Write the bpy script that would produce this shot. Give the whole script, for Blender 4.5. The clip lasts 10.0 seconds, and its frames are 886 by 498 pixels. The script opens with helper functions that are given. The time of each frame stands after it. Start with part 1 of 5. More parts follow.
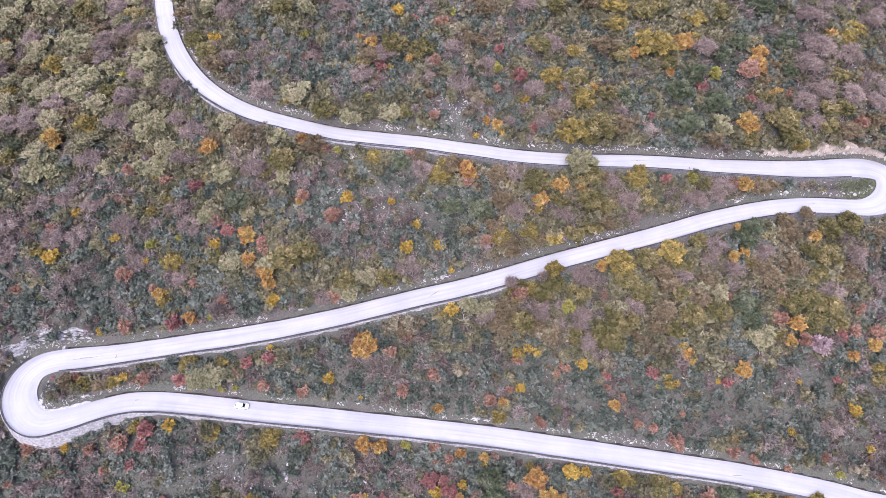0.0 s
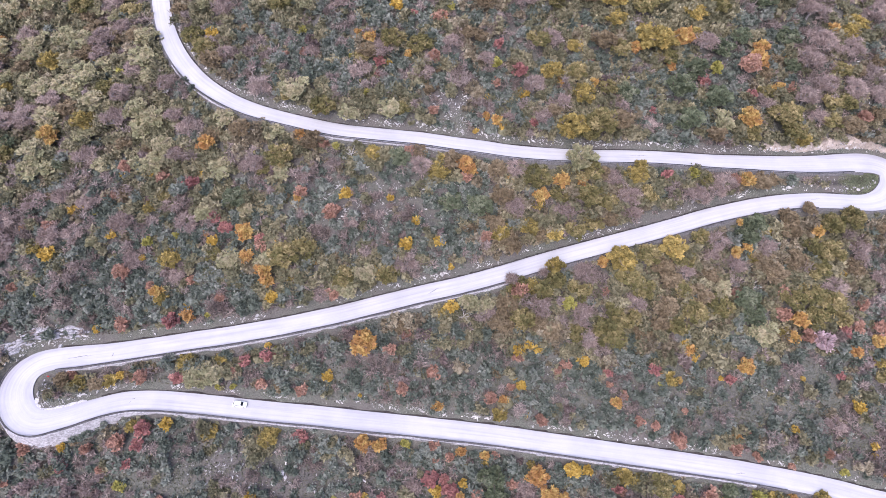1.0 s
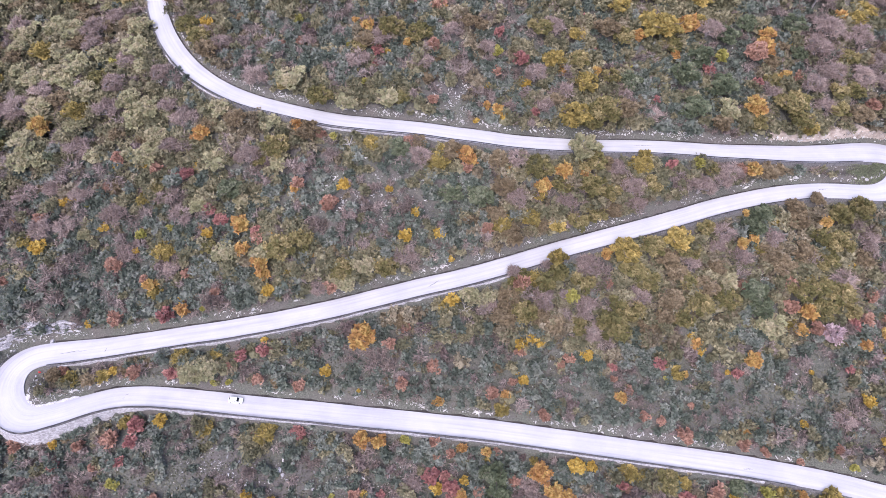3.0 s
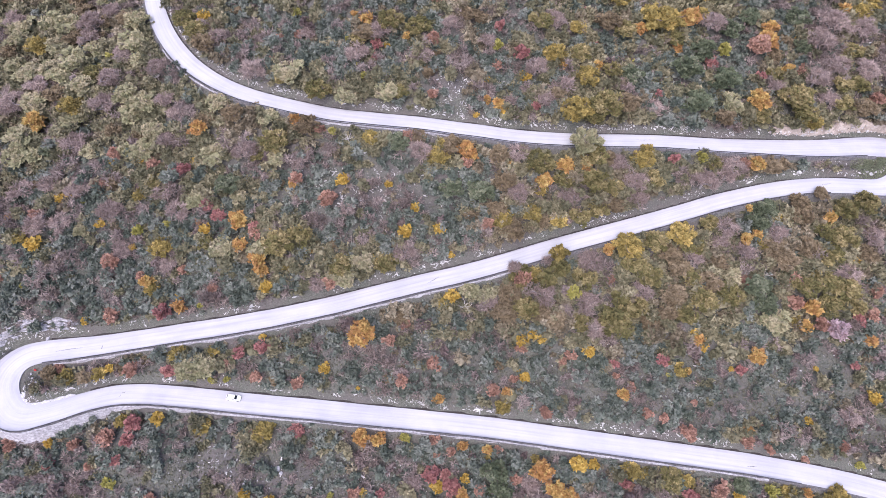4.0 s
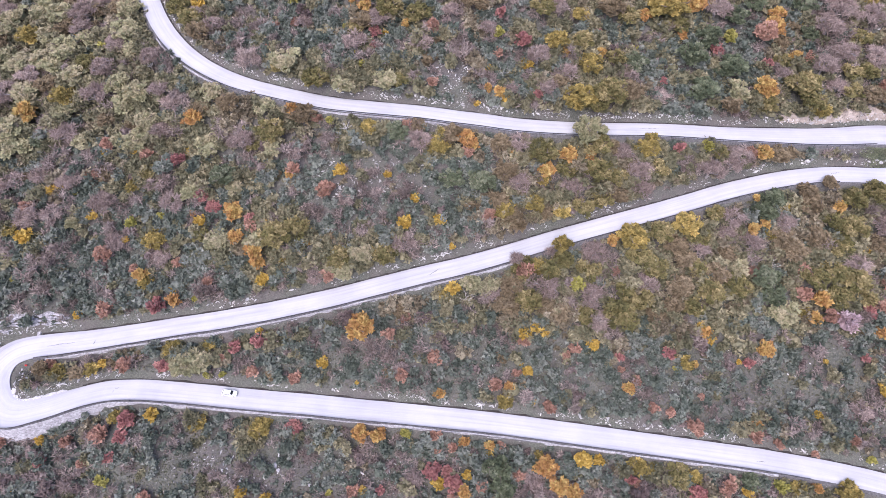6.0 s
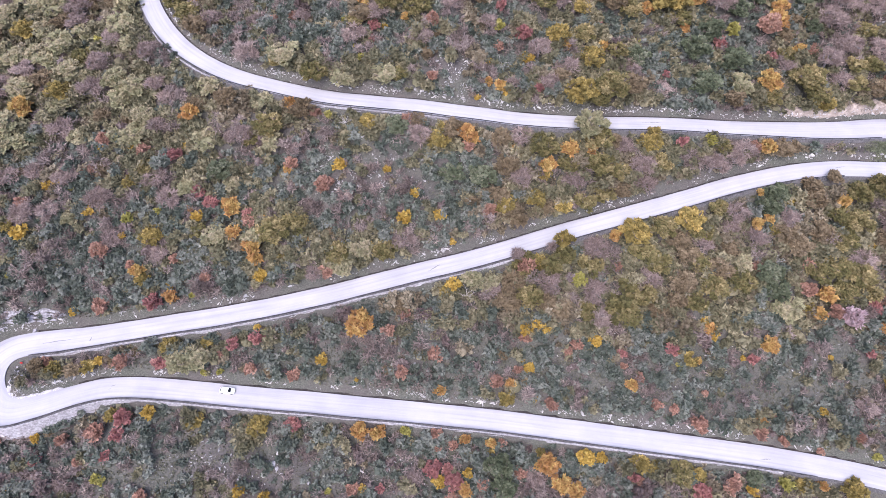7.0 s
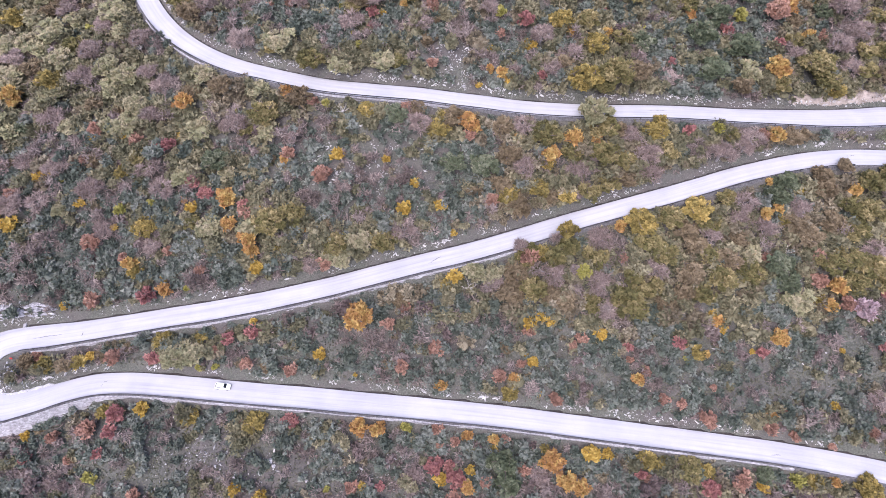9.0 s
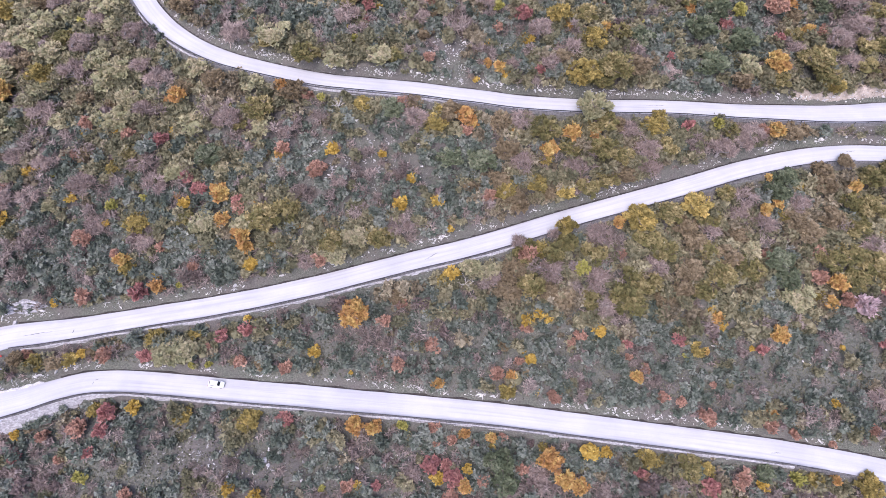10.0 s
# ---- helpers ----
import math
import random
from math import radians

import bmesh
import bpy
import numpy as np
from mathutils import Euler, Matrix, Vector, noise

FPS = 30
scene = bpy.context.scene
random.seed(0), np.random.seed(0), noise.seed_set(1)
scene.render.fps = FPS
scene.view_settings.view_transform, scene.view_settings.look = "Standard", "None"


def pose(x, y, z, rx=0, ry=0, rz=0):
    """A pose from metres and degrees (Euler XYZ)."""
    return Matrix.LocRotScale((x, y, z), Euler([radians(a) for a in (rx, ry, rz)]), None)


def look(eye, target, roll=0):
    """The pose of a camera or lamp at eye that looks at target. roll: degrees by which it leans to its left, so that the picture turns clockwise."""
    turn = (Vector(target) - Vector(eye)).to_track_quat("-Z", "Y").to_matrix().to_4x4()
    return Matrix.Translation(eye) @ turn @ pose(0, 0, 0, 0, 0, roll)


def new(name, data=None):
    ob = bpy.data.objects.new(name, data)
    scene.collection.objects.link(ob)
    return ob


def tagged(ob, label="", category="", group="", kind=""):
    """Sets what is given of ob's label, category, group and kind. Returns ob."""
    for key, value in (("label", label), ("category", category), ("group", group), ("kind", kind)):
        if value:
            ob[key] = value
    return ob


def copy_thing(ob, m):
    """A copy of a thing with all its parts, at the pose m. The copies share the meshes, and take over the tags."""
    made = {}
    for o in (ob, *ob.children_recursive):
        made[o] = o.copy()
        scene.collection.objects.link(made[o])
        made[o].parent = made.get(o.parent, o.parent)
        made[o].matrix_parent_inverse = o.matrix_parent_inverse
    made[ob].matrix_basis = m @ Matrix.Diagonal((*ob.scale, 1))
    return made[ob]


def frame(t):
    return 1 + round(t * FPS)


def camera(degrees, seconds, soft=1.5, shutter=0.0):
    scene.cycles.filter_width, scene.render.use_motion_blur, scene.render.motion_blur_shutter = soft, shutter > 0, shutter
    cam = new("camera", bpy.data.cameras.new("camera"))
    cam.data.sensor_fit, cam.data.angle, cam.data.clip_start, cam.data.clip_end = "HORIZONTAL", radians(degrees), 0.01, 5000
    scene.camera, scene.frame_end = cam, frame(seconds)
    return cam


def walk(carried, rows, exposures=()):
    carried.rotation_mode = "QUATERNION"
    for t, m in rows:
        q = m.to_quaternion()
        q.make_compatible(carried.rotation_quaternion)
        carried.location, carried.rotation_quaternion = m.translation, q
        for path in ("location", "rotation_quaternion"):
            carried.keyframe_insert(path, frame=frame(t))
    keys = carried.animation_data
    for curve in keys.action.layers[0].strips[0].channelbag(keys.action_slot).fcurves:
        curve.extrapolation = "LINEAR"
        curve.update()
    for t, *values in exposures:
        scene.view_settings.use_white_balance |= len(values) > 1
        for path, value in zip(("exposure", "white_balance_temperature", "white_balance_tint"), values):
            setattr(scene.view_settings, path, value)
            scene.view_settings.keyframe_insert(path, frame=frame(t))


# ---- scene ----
EXPOSURE = 1.29
cam = camera(72.0, 10.0, soft=0.75)
# seconds, place in metres, turn in degrees
PATH = [
    (0.0, 0.000, -100.685, 161.129, 32.000, 0.000, 0.000),
    (0.5, 0.046, -100.673, 160.086, 32.003, 0.037, -0.069),
    (1.0, 0.061, -100.647, 158.993, 32.006, 0.067, -0.128),
    (1.5, 0.038, -100.612, 157.831, 32.007, 0.089, -0.171),
    (2.0, -0.002, -100.638, 156.625, 32.007, 0.103, -0.202),
    (2.5, -0.025, -100.590, 155.472, 32.011, 0.118, -0.238),
    (4.0, -0.140, -100.564, 151.886, 32.017, 0.172, -0.370),
    (4.5, -0.175, -100.520, 150.686, 32.019, 0.193, -0.413),
    (5.0, -0.228, -100.495, 149.445, 32.017, 0.217, -0.452),
    (5.5, -0.296, -100.480, 148.243, 32.011, 0.242, -0.494),
    (7.0, -0.449, -100.384, 144.618, 31.982, 0.309, -0.619),
    (7.5, -0.562, -100.338, 143.391, 31.972, 0.333, -0.659),
    (8.0, -0.601, -100.213, 142.157, 31.963, 0.357, -0.701),
    (8.5, -0.661, -100.035, 140.891, 31.954, 0.380, -0.736),
    (9.0, -0.719, -99.930, 139.632, 31.941, 0.401, -0.769),
    (9.5, -0.760, -99.770, 138.480, 31.931, 0.421, -0.798),
    (9.9, -0.790, -99.755, 137.540, 31.928, 0.434, -0.820),
    (10.0, -0.938, -99.748, 137.300, 31.943, 0.087, -0.948),
]
walk(cam, [(t, pose(x, y, z, rx, ry, rz)) for t, x, y, z, rx, ry, rz in PATH], exposures=[(0.0, EXPOSURE, 5930, 22), (10.0, EXPOSURE, 5930, 22)])

# ---- light: a high overcast sky ----
world = bpy.data.worlds.new("overcast_sky")
scene.world = world
world.use_nodes = True
wn, wl = world.node_tree.nodes, world.node_tree.links
sky = wn.new("ShaderNodeTexSky")
sky.sky_type = "NISHITA"
sky.sun_disc = False
SUN_UP, SUN_ROUND = radians(58), radians(200)
sky.sun_elevation, sky.sun_rotation = SUN_UP, SUN_ROUND
sky.air_density, sky.dust_density, sky.ozone_density = 1.0, 4.0, 1.0
wn["Background"].inputs["Strength"].default_value = 0.13
wl.new(sky.outputs["Color"], wn["Background"].inputs["Color"])
sun = new("sun", bpy.data.lights.new("sun", "SUN"))
sun.data.energy, sun.data.angle, sun.data.color = 1.0, radians(48), (1.0, 0.97, 0.92)
sun_way = Vector((math.sin(SUN_ROUND) * math.cos(SUN_UP), math.cos(SUN_ROUND) * math.cos(SUN_UP), math.sin(SUN_UP)))
sun.matrix_world = look(sun_way * 300, (0, 0, 0))


# ---- materials ----
def material(name, rough=0.85, metal=0.0):
    m = bpy.data.materials.new(name)
    m.use_nodes = True
    n, l = m.node_tree.nodes, m.node_tree.links
    b = n["Principled BSDF"]
    b.inputs["Roughness"].default_value, b.inputs["Metallic"].default_value = rough, metal
    b.inputs["Specular IOR Level"].default_value = 0.25
    return m, n, l, b


def noise_node(n, l, scale, detail=4.0, vector=None, rough=0.55):
    t = n.new("ShaderNodeTexNoise")
    t.inputs["Scale"].default_value, t.inputs["Detail"].default_value, t.inputs["Roughness"].default_value = scale, detail, rough
    if vector is not None:
        l.new(vector, t.inputs["Vector"])
    return t.outputs["Fac"]


def ramp_node(n, l, fac, stops):
    r = n.new("ShaderNodeValToRGB")
    e = r.color_ramp.elements
    while len(e) < len(stops):
        e.new(0.5)
    for k, (p, c) in zip(e, stops):
        k.position, k.color = p, (*c, 1)
    l.new(fac, r.inputs["Fac"])
    return r.outputs["Color"]


def mix_node(n, l, a, b, fac=0.5, mode="MIX"):
    m = n.new("ShaderNodeMix")
    m.data_type, m.blend_type = "RGBA", mode
    for value, slot in ((fac, 0), (a, 6), (b, 7)):
        if isinstance(value, (int, float)):
            m.inputs[slot].default_value = value
        elif isinstance(value, tuple):
            m.inputs[slot].default_value = (*value, 1)
        else:
            l.new(value, m.inputs[slot])
    return m.outputs[2]


def bump_node(n, l, b, height, strength=0.4, distance=0.1):
    k = n.new("ShaderNodeBump")
    k.inputs["Strength"].default_value, k.inputs["Distance"].default_value = strength, distance
    l.new(height, k.inputs["Height"])
    l.new(k.outputs["Normal"], b.inputs["Normal"])


def place_node(n):
    return n.new("ShaderNodeNewGeometry").outputs["Position"]


def leaf_material(name, stops, broad=0.25, single=False):
    """Foliage: tint by clump of leaves, by plant and by broad drift, with shade between leaves painted in."""
    m, n, l, b = material(name, 0.75)
    where = place_node(n)
    geo = n.new("ShaderNodeNewGeometry")
    own = n.new("ShaderNodeAttribute")
    own.attribute_name = "plant"
    terms = [(own.outputs["Fac"], 0.6), (geo.outputs["Random Per Island"], 0.4)]
    if single:
        terms = [(own.outputs["Fac"], 0.45), (geo.outputs["Random Per Island"], 0.3), (n.new("ShaderNodeObjectInfo").outputs["Random"], 0.25)]
    total = None
    for value, share in terms:
        mean = n.new("ShaderNodeMath")
        mean.operation = "MULTIPLY_ADD"
        l.new(value, mean.inputs[0])
        mean.inputs[1].default_value, mean.inputs[2].default_value = share, 0.0
        if total is not None:
            l.new(total, mean.inputs[2])
        total = mean.outputs[0]
    tint = ramp_node(n, l, total, stops)
    drift = ramp_node(n, l, noise_node(n, l, 0.05, 3.0, where), [(0.3, (1 - broad, 1 - broad, 1 - broad)), (0.7, (1, 1, 1))])
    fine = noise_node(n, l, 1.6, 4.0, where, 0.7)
    # noise multiplied into the tint as painted shade between the leaves
    gap_shade = ramp_node(n, l, fine, [(0.38, (0.68, 0.68, 0.66)), (0.50, (0.9, 0.9, 0.9)), (0.60, (1, 1, 1))])
    tint = mix_node(n, l, tint, gap_shade, 1.0, "MULTIPLY")
    colour = mix_node(n, l, tint, drift, 1.0, "MULTIPLY")
    l.new(colour, b.inputs["Base Color"])
    bump_node(n, l, b, fine, 0.5, 0.2)
    b.inputs["Specular IOR Level"].default_value = 0.15
    # light that passes through the leaves
    through_leaf = n.new("ShaderNodeBsdfTranslucent")
    l.new(colour, through_leaf.inputs["Color"])
    both = n.new("ShaderNodeMixShader")
    both.inputs[0].default_value = 0.28
    l.new(b.outputs[0], both.inputs[1])
    l.new(through_leaf.outputs[0], both.inputs[2])
    l.new(both.outputs[0], n["Material Output"].inputs["Surface"])
    return m


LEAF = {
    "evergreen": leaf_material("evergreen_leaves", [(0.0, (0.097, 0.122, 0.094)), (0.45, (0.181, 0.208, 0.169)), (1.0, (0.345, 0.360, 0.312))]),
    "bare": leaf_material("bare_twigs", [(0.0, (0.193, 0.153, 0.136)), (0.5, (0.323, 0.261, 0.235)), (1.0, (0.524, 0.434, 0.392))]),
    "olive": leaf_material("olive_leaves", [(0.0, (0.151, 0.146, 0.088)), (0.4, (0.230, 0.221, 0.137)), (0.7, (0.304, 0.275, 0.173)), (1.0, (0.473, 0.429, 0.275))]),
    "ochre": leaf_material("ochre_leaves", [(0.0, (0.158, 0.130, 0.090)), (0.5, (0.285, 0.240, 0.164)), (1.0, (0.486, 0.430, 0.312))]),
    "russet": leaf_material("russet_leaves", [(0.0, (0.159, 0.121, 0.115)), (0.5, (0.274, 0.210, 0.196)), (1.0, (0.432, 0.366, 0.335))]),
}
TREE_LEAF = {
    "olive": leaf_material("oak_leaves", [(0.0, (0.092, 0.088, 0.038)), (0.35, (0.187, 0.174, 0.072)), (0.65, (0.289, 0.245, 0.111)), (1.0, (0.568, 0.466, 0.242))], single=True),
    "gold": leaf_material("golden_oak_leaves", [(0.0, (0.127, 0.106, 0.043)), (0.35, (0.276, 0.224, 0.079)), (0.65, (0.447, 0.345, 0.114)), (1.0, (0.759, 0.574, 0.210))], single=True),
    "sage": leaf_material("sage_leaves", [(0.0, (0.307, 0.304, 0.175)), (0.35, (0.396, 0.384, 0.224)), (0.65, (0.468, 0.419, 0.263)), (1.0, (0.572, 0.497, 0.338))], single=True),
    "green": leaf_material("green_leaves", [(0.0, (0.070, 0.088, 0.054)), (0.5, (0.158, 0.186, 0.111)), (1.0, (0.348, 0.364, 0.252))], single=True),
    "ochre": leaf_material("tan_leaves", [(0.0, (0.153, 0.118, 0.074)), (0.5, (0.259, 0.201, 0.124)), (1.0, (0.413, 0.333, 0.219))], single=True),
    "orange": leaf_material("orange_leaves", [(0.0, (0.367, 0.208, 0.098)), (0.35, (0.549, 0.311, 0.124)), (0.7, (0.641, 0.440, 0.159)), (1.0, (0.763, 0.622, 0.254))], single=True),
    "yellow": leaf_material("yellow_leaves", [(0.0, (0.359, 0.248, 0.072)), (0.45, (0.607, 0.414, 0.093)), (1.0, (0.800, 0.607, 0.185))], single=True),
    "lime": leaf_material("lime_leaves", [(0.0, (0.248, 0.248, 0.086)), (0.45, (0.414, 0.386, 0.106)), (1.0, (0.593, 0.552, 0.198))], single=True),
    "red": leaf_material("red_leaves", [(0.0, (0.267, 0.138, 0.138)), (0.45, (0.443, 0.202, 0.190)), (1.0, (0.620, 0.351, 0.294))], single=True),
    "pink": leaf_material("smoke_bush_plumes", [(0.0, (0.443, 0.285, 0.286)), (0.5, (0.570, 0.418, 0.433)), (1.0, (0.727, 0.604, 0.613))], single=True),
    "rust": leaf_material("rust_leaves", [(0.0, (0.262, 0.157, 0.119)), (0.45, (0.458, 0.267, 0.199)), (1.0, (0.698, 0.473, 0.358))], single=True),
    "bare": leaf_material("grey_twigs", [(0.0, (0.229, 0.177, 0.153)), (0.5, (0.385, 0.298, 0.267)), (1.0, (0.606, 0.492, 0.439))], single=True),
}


def ground_material():
    m, n, l, b = material("hillside_soil", 0.95)
    p = place_node(n)
    grass = ramp_node(n, l, noise_node(n, l, 2.4, 8.0, p, 0.82), [(0.36, (0.042, 0.046, 0.038)), (0.5, (0.095, 0.099, 0.081)), (0.64, (0.185, 0.176, 0.153))])
    soil = ramp_node(n, l, noise_node(n, l, 1.9, 8.0, p, 0.82), [(0.36, (0.06, 0.058, 0.052)), (0.55, (0.12, 0.107, 0.099)), (0.75, (0.225, 0.205, 0.195))])
    patch = ramp_node(n, l, noise_node(n, l, 0.07, 5.0, p, 0.65), [(0.42, (0, 0, 0)), (0.6, (1, 1, 1))])
    l.new(mix_node(n, l, grass, soil, patch), b.inputs["Base Color"])
    bump_node(n, l, b, noise_node(n, l, 3.0, 6.0, p, 0.7), 0.8, 0.25)
    return m


def road_material():
    m, n, l, b = material("pale_worn_asphalt", 0.8)
    uv = n.new("ShaderNodeUVMap").outputs["UV"]
    stretch = n.new("ShaderNodeMapping")
    stretch.inputs["Scale"].default_value = (1.3, 0.035, 1)
    l.new(uv, stretch.inputs["Vector"])
    streak = ramp_node(n, l, noise_node(n, l, 1.0, 6.0, stretch.outputs["Vector"], 0.6), [(0.25, (0.39, 0.385, 0.40)), (0.5, (0.475, 0.47, 0.48)), (0.75, (0.53, 0.525, 0.53))])
    p = place_node(n)
    blot = ramp_node(n, l, noise_node(n, l, 0.12, 5.0, p, 0.6), [(0.3, (0.86, 0.86, 0.88)), (0.65, (1, 1, 1))])
    grit = ramp_node(n, l, noise_node(n, l, 6.0, 4.0, p, 0.8), [(0.3, (0.9, 0.9, 0.9)), (0.7, (1, 1, 1))])
    # grey dust along the edges, where no wheel sweeps it off
    across = n.new("ShaderNodeSeparateXYZ")
    l.new(uv, across.inputs[0])
    reach = n.new("ShaderNodeMath")
    reach.operation = "ABSOLUTE"
    l.new(across.outputs[0], reach.inputs[0])
    ragged = n.new("ShaderNodeMath")
    ragged.operation = "MULTIPLY_ADD"
    l.new(noise_node(n, l, 0.5, 5.0, p, 0.7), ragged.inputs[0])
    ragged.inputs[1].default_value = 1.3
    l.new(reach.outputs[0], ragged.inputs[2])
    band = n.new("ShaderNodeMapRange")
    band.inputs[1].default_value, band.inputs[2].default_value = 2.5, 3.7
    l.new(ragged.outputs[0], band.inputs[0])
    dust = ramp_node(n, l, band.outputs[0], [(0.0, (1, 1, 1)), (1.0, (0.87, 0.87, 0.9))])
    worn = mix_node(n, l, mix_node(n, l, streak, blot, 1.0, "MULTIPLY"), grit, 1.0, "MULTIPLY")
    l.new(mix_node(n, l, worn, dust, 1.0, "MULTIPLY"), b.inputs["Base Color"])
    bump_node(n, l, b, noise_node(n, l, 8.0, 3.0, p, 0.8), 0.2, 0.02)
    return m


def stone_material(name, low, high, scale=1.2, joints=True):
    m, n, l, b = material(name, 0.9)
    p = place_node(n)
    c = ramp_node(n, l, noise_node(n, l, scale, 6.0, p, 0.7), [(0.32, low), (0.62, high)])
    if joints:
        v = n.new("ShaderNodeTexVoronoi")
        v.inputs["Scale"].default_value = 2.6
        l.new(p, v.inputs["Vector"])
        sep = n.new("ShaderNodeSeparateColor")
        l.new(v.outputs["Color"], sep.inputs["Color"])
        c = mix_node(n, l, c, ramp_node(n, l, sep.outputs["Red"], [(0.0, (0.62, 0.6, 0.6)), (1.0, (1, 1, 1))]), 1.0, "MULTIPLY")
        bump_node(n, l, b, v.outputs["Distance"], 0.7, 0.15)
    else:
        bump_node(n, l, b, noise_node(n, l, 3.0, 5.0, p, 0.7), 0.7, 0.15)
    l.new(c, b.inputs["Base Color"])
    return m


def plain(name, colour, rough=0.5, metal=0.0, wear=0.15):
    m, n, l, b = material(name, rough, metal)
    p = place_node(n)
    low = tuple(c * (1 - wear) for c in colour)
    l.new(ramp_node(n, l, noise_node(n, l, 2.5, 5.0, p, 0.7), [(0.35, low), (0.65, colour)]), b.inputs["Base Color"])
    return m


GROUND, ROAD = ground_material(), road_material()
WALL = stone_material("limestone_masonry", (0.27, 0.26, 0.27), (0.50, 0.49, 0.505))
ROCK = stone_material("limestone_rock", (0.20, 0.19, 0.185), (0.58, 0.565, 0.55), 0.9, False)
LEDGE = stone_material("grey_limestone_bed", (0.09, 0.087, 0.092), (0.42, 0.41, 0.425), 1.3, False)
EARTH = stone_material("ochre_cutting_rock", (0.17, 0.135, 0.11), (0.40, 0.345, 0.30), 0.5, False)
SHADED_SOIL = stone_material("shaded_ditch_soil", (0.018, 0.016, 0.015), (0.06, 0.052, 0.048), 1.4, False)
GRAVEL = stone_material("shaded_verge_gravel", (0.045, 0.043, 0.043), (0.14, 0.134, 0.134), 1.8, False)
PALE_GRAVEL = stone_material("pale_gravel", (0.22, 0.215, 0.22), (0.62, 0.605, 0.61), 2.2, False)
STEEL = plain("weathered_galvanised_steel", (0.09, 0.088, 0.09), 0.55, 0.5, 0.4)
BARK = plain("grey_bark", (0.16, 0.13, 0.11), 0.9, 0.0, 0.5)
PALE_BARK = plain("pale_grey_bark", (0.27, 0.25, 0.245), 0.9, 0.0, 0.3)
DEAD_WOOD = plain("bleached_dead_wood", (0.52, 0.49, 0.46), 0.85, 0.0, 0.25)
CAR_PAINT = plain("white_car_paint", (0.78, 0.78, 0.76), 0.25, 0.0, 0.04)
GLASS = plain("dark_car_glass", (0.012, 0.014, 0.016), 0.08, 0.0, 0.1)
RUBBER = plain("black_rubber", (0.02, 0.02, 0.02), 0.8, 0.0, 0.3)
LAMP_RED = plain("red_lamp_plastic", (0.4, 0.02, 0.02), 0.3)
LAMP_CLEAR = plain("clear_lamp_plastic", (0.6, 0.6, 0.6), 0.15)
CRACK = plain("bitumen_crack_filler", (0.17, 0.165, 0.175), 0.8)


# ---- mesh helpers ----
def link_mesh(name, verts, faces, mat, smooth=False, uv=None):
    """A mesh object from arrays of corners and of quads or triangles."""
    verts, faces = np.asarray(verts, dtype=np.float32), np.asarray(faces, dtype=np.int32)
    me = bpy.data.meshes.new(name)
    k = faces.shape[1]
    me.vertices.add(len(verts))
    me.vertices.foreach_set("co", verts.ravel())
    me.loops.add(faces.size)
    me.loops.foreach_set("vertex_index", faces.ravel())
    me.polygons.add(len(faces))
    me.polygons.foreach_set("loop_start", np.arange(0, faces.size, k, dtype=np.int32))
    me.polygons.foreach_set("use_smooth", np.full(len(faces), smooth))
    if uv is not None:
        layer = me.uv_layers.new(name="UVMap")
        layer.data.foreach_set("uv", np.asarray(uv, dtype=np.float32)[faces.ravel()].ravel())
    me.update(calc_edges=True)
    me.validate()
    me.materials.append(mat)
    return new(name, me)


def part(name, bm, mat, parent, label=""):
    me = bpy.data.meshes.new(name)
    bm.to_mesh(me)
    bm.free()
    me.materials.append(mat)
    ob = new(name, me)
    ob.parent = parent
    return tagged(ob, label)


def smooth_step(a, b, x):
    t = np.clip((x - a) / (b - a), 0, 1)
    return t * t * (3 - 2 * t)


def wave_noise(x, y, size, seed):
    """Smooth noise about -1 to 1 from a few turned waves of about that size."""
    rng = np.random.default_rng(seed)
    out = np.zeros_like(np.asarray(x, dtype=float))
    for k in range(7):
        a, ph, f = rng.uniform(0, 6.283), rng.uniform(0, 6.283), rng.uniform(0.6, 1.7) * 6.283 / size
        out += np.sin((x * math.cos(a) + y * math.sin(a)) * f + ph + 1.3 * np.sin((x * math.sin(a) - y * math.cos(a)) * f * 0.6 + ph))
    return out / 3.2


# ---- the road's line: x, y, width ----
UPPER_STRETCH = [
    (-101.2, 92.80, 6.00), (-96.6, 78.50, 6.00), (-90.2, 65.60, 6.00), (-81.1, 53.80, 6.00), (-70.9, 45.80, 5.70), (-61.0, 40.80, 5.70), (-51.7, 38.05, 5.30),
    (-42.4, 35.65, 5.30), (-33.3, 33.75, 5.30), (-24.2, 32.95, 5.30), (-15.2, 32.25, 5.30), (-6.2, 31.65, 5.30), (2.9, 30.35, 5.30), (11.9, 29.35, 5.30),
    (21.0, 28.05, 5.30), (30.0, 27.45, 5.30), (39.2, 27.25, 5.30), (48.4, 27.35, 5.30), (57.7, 27.65, 5.30), (67.0, 27.85, 5.30), (76.3, 27.65, 5.40),
    (85.6, 27.25, 5.60),
]
RIGHT_BEND = [
    (95.0, 27.2, 5.90), (104.5, 27.2, 6.40), (114.0, 27.3, 6.90), (123.8, 27.9, 7.30), (133.9, 29.0, 7.80), (141.6, 29.0, 8.00), (145.8, 26.6, 8.00),
    (145.7, 21.7, 8.00), (142.0, 16.5, 8.00), (136.1, 14.3, 6.60), (130.2, 14.8, 5.85), (121.7, 15.8, 5.85), (112.8, 15.9, 5.85), (103.7, 15.1, 5.85),
    (94.4, 13.4, 5.85),
]
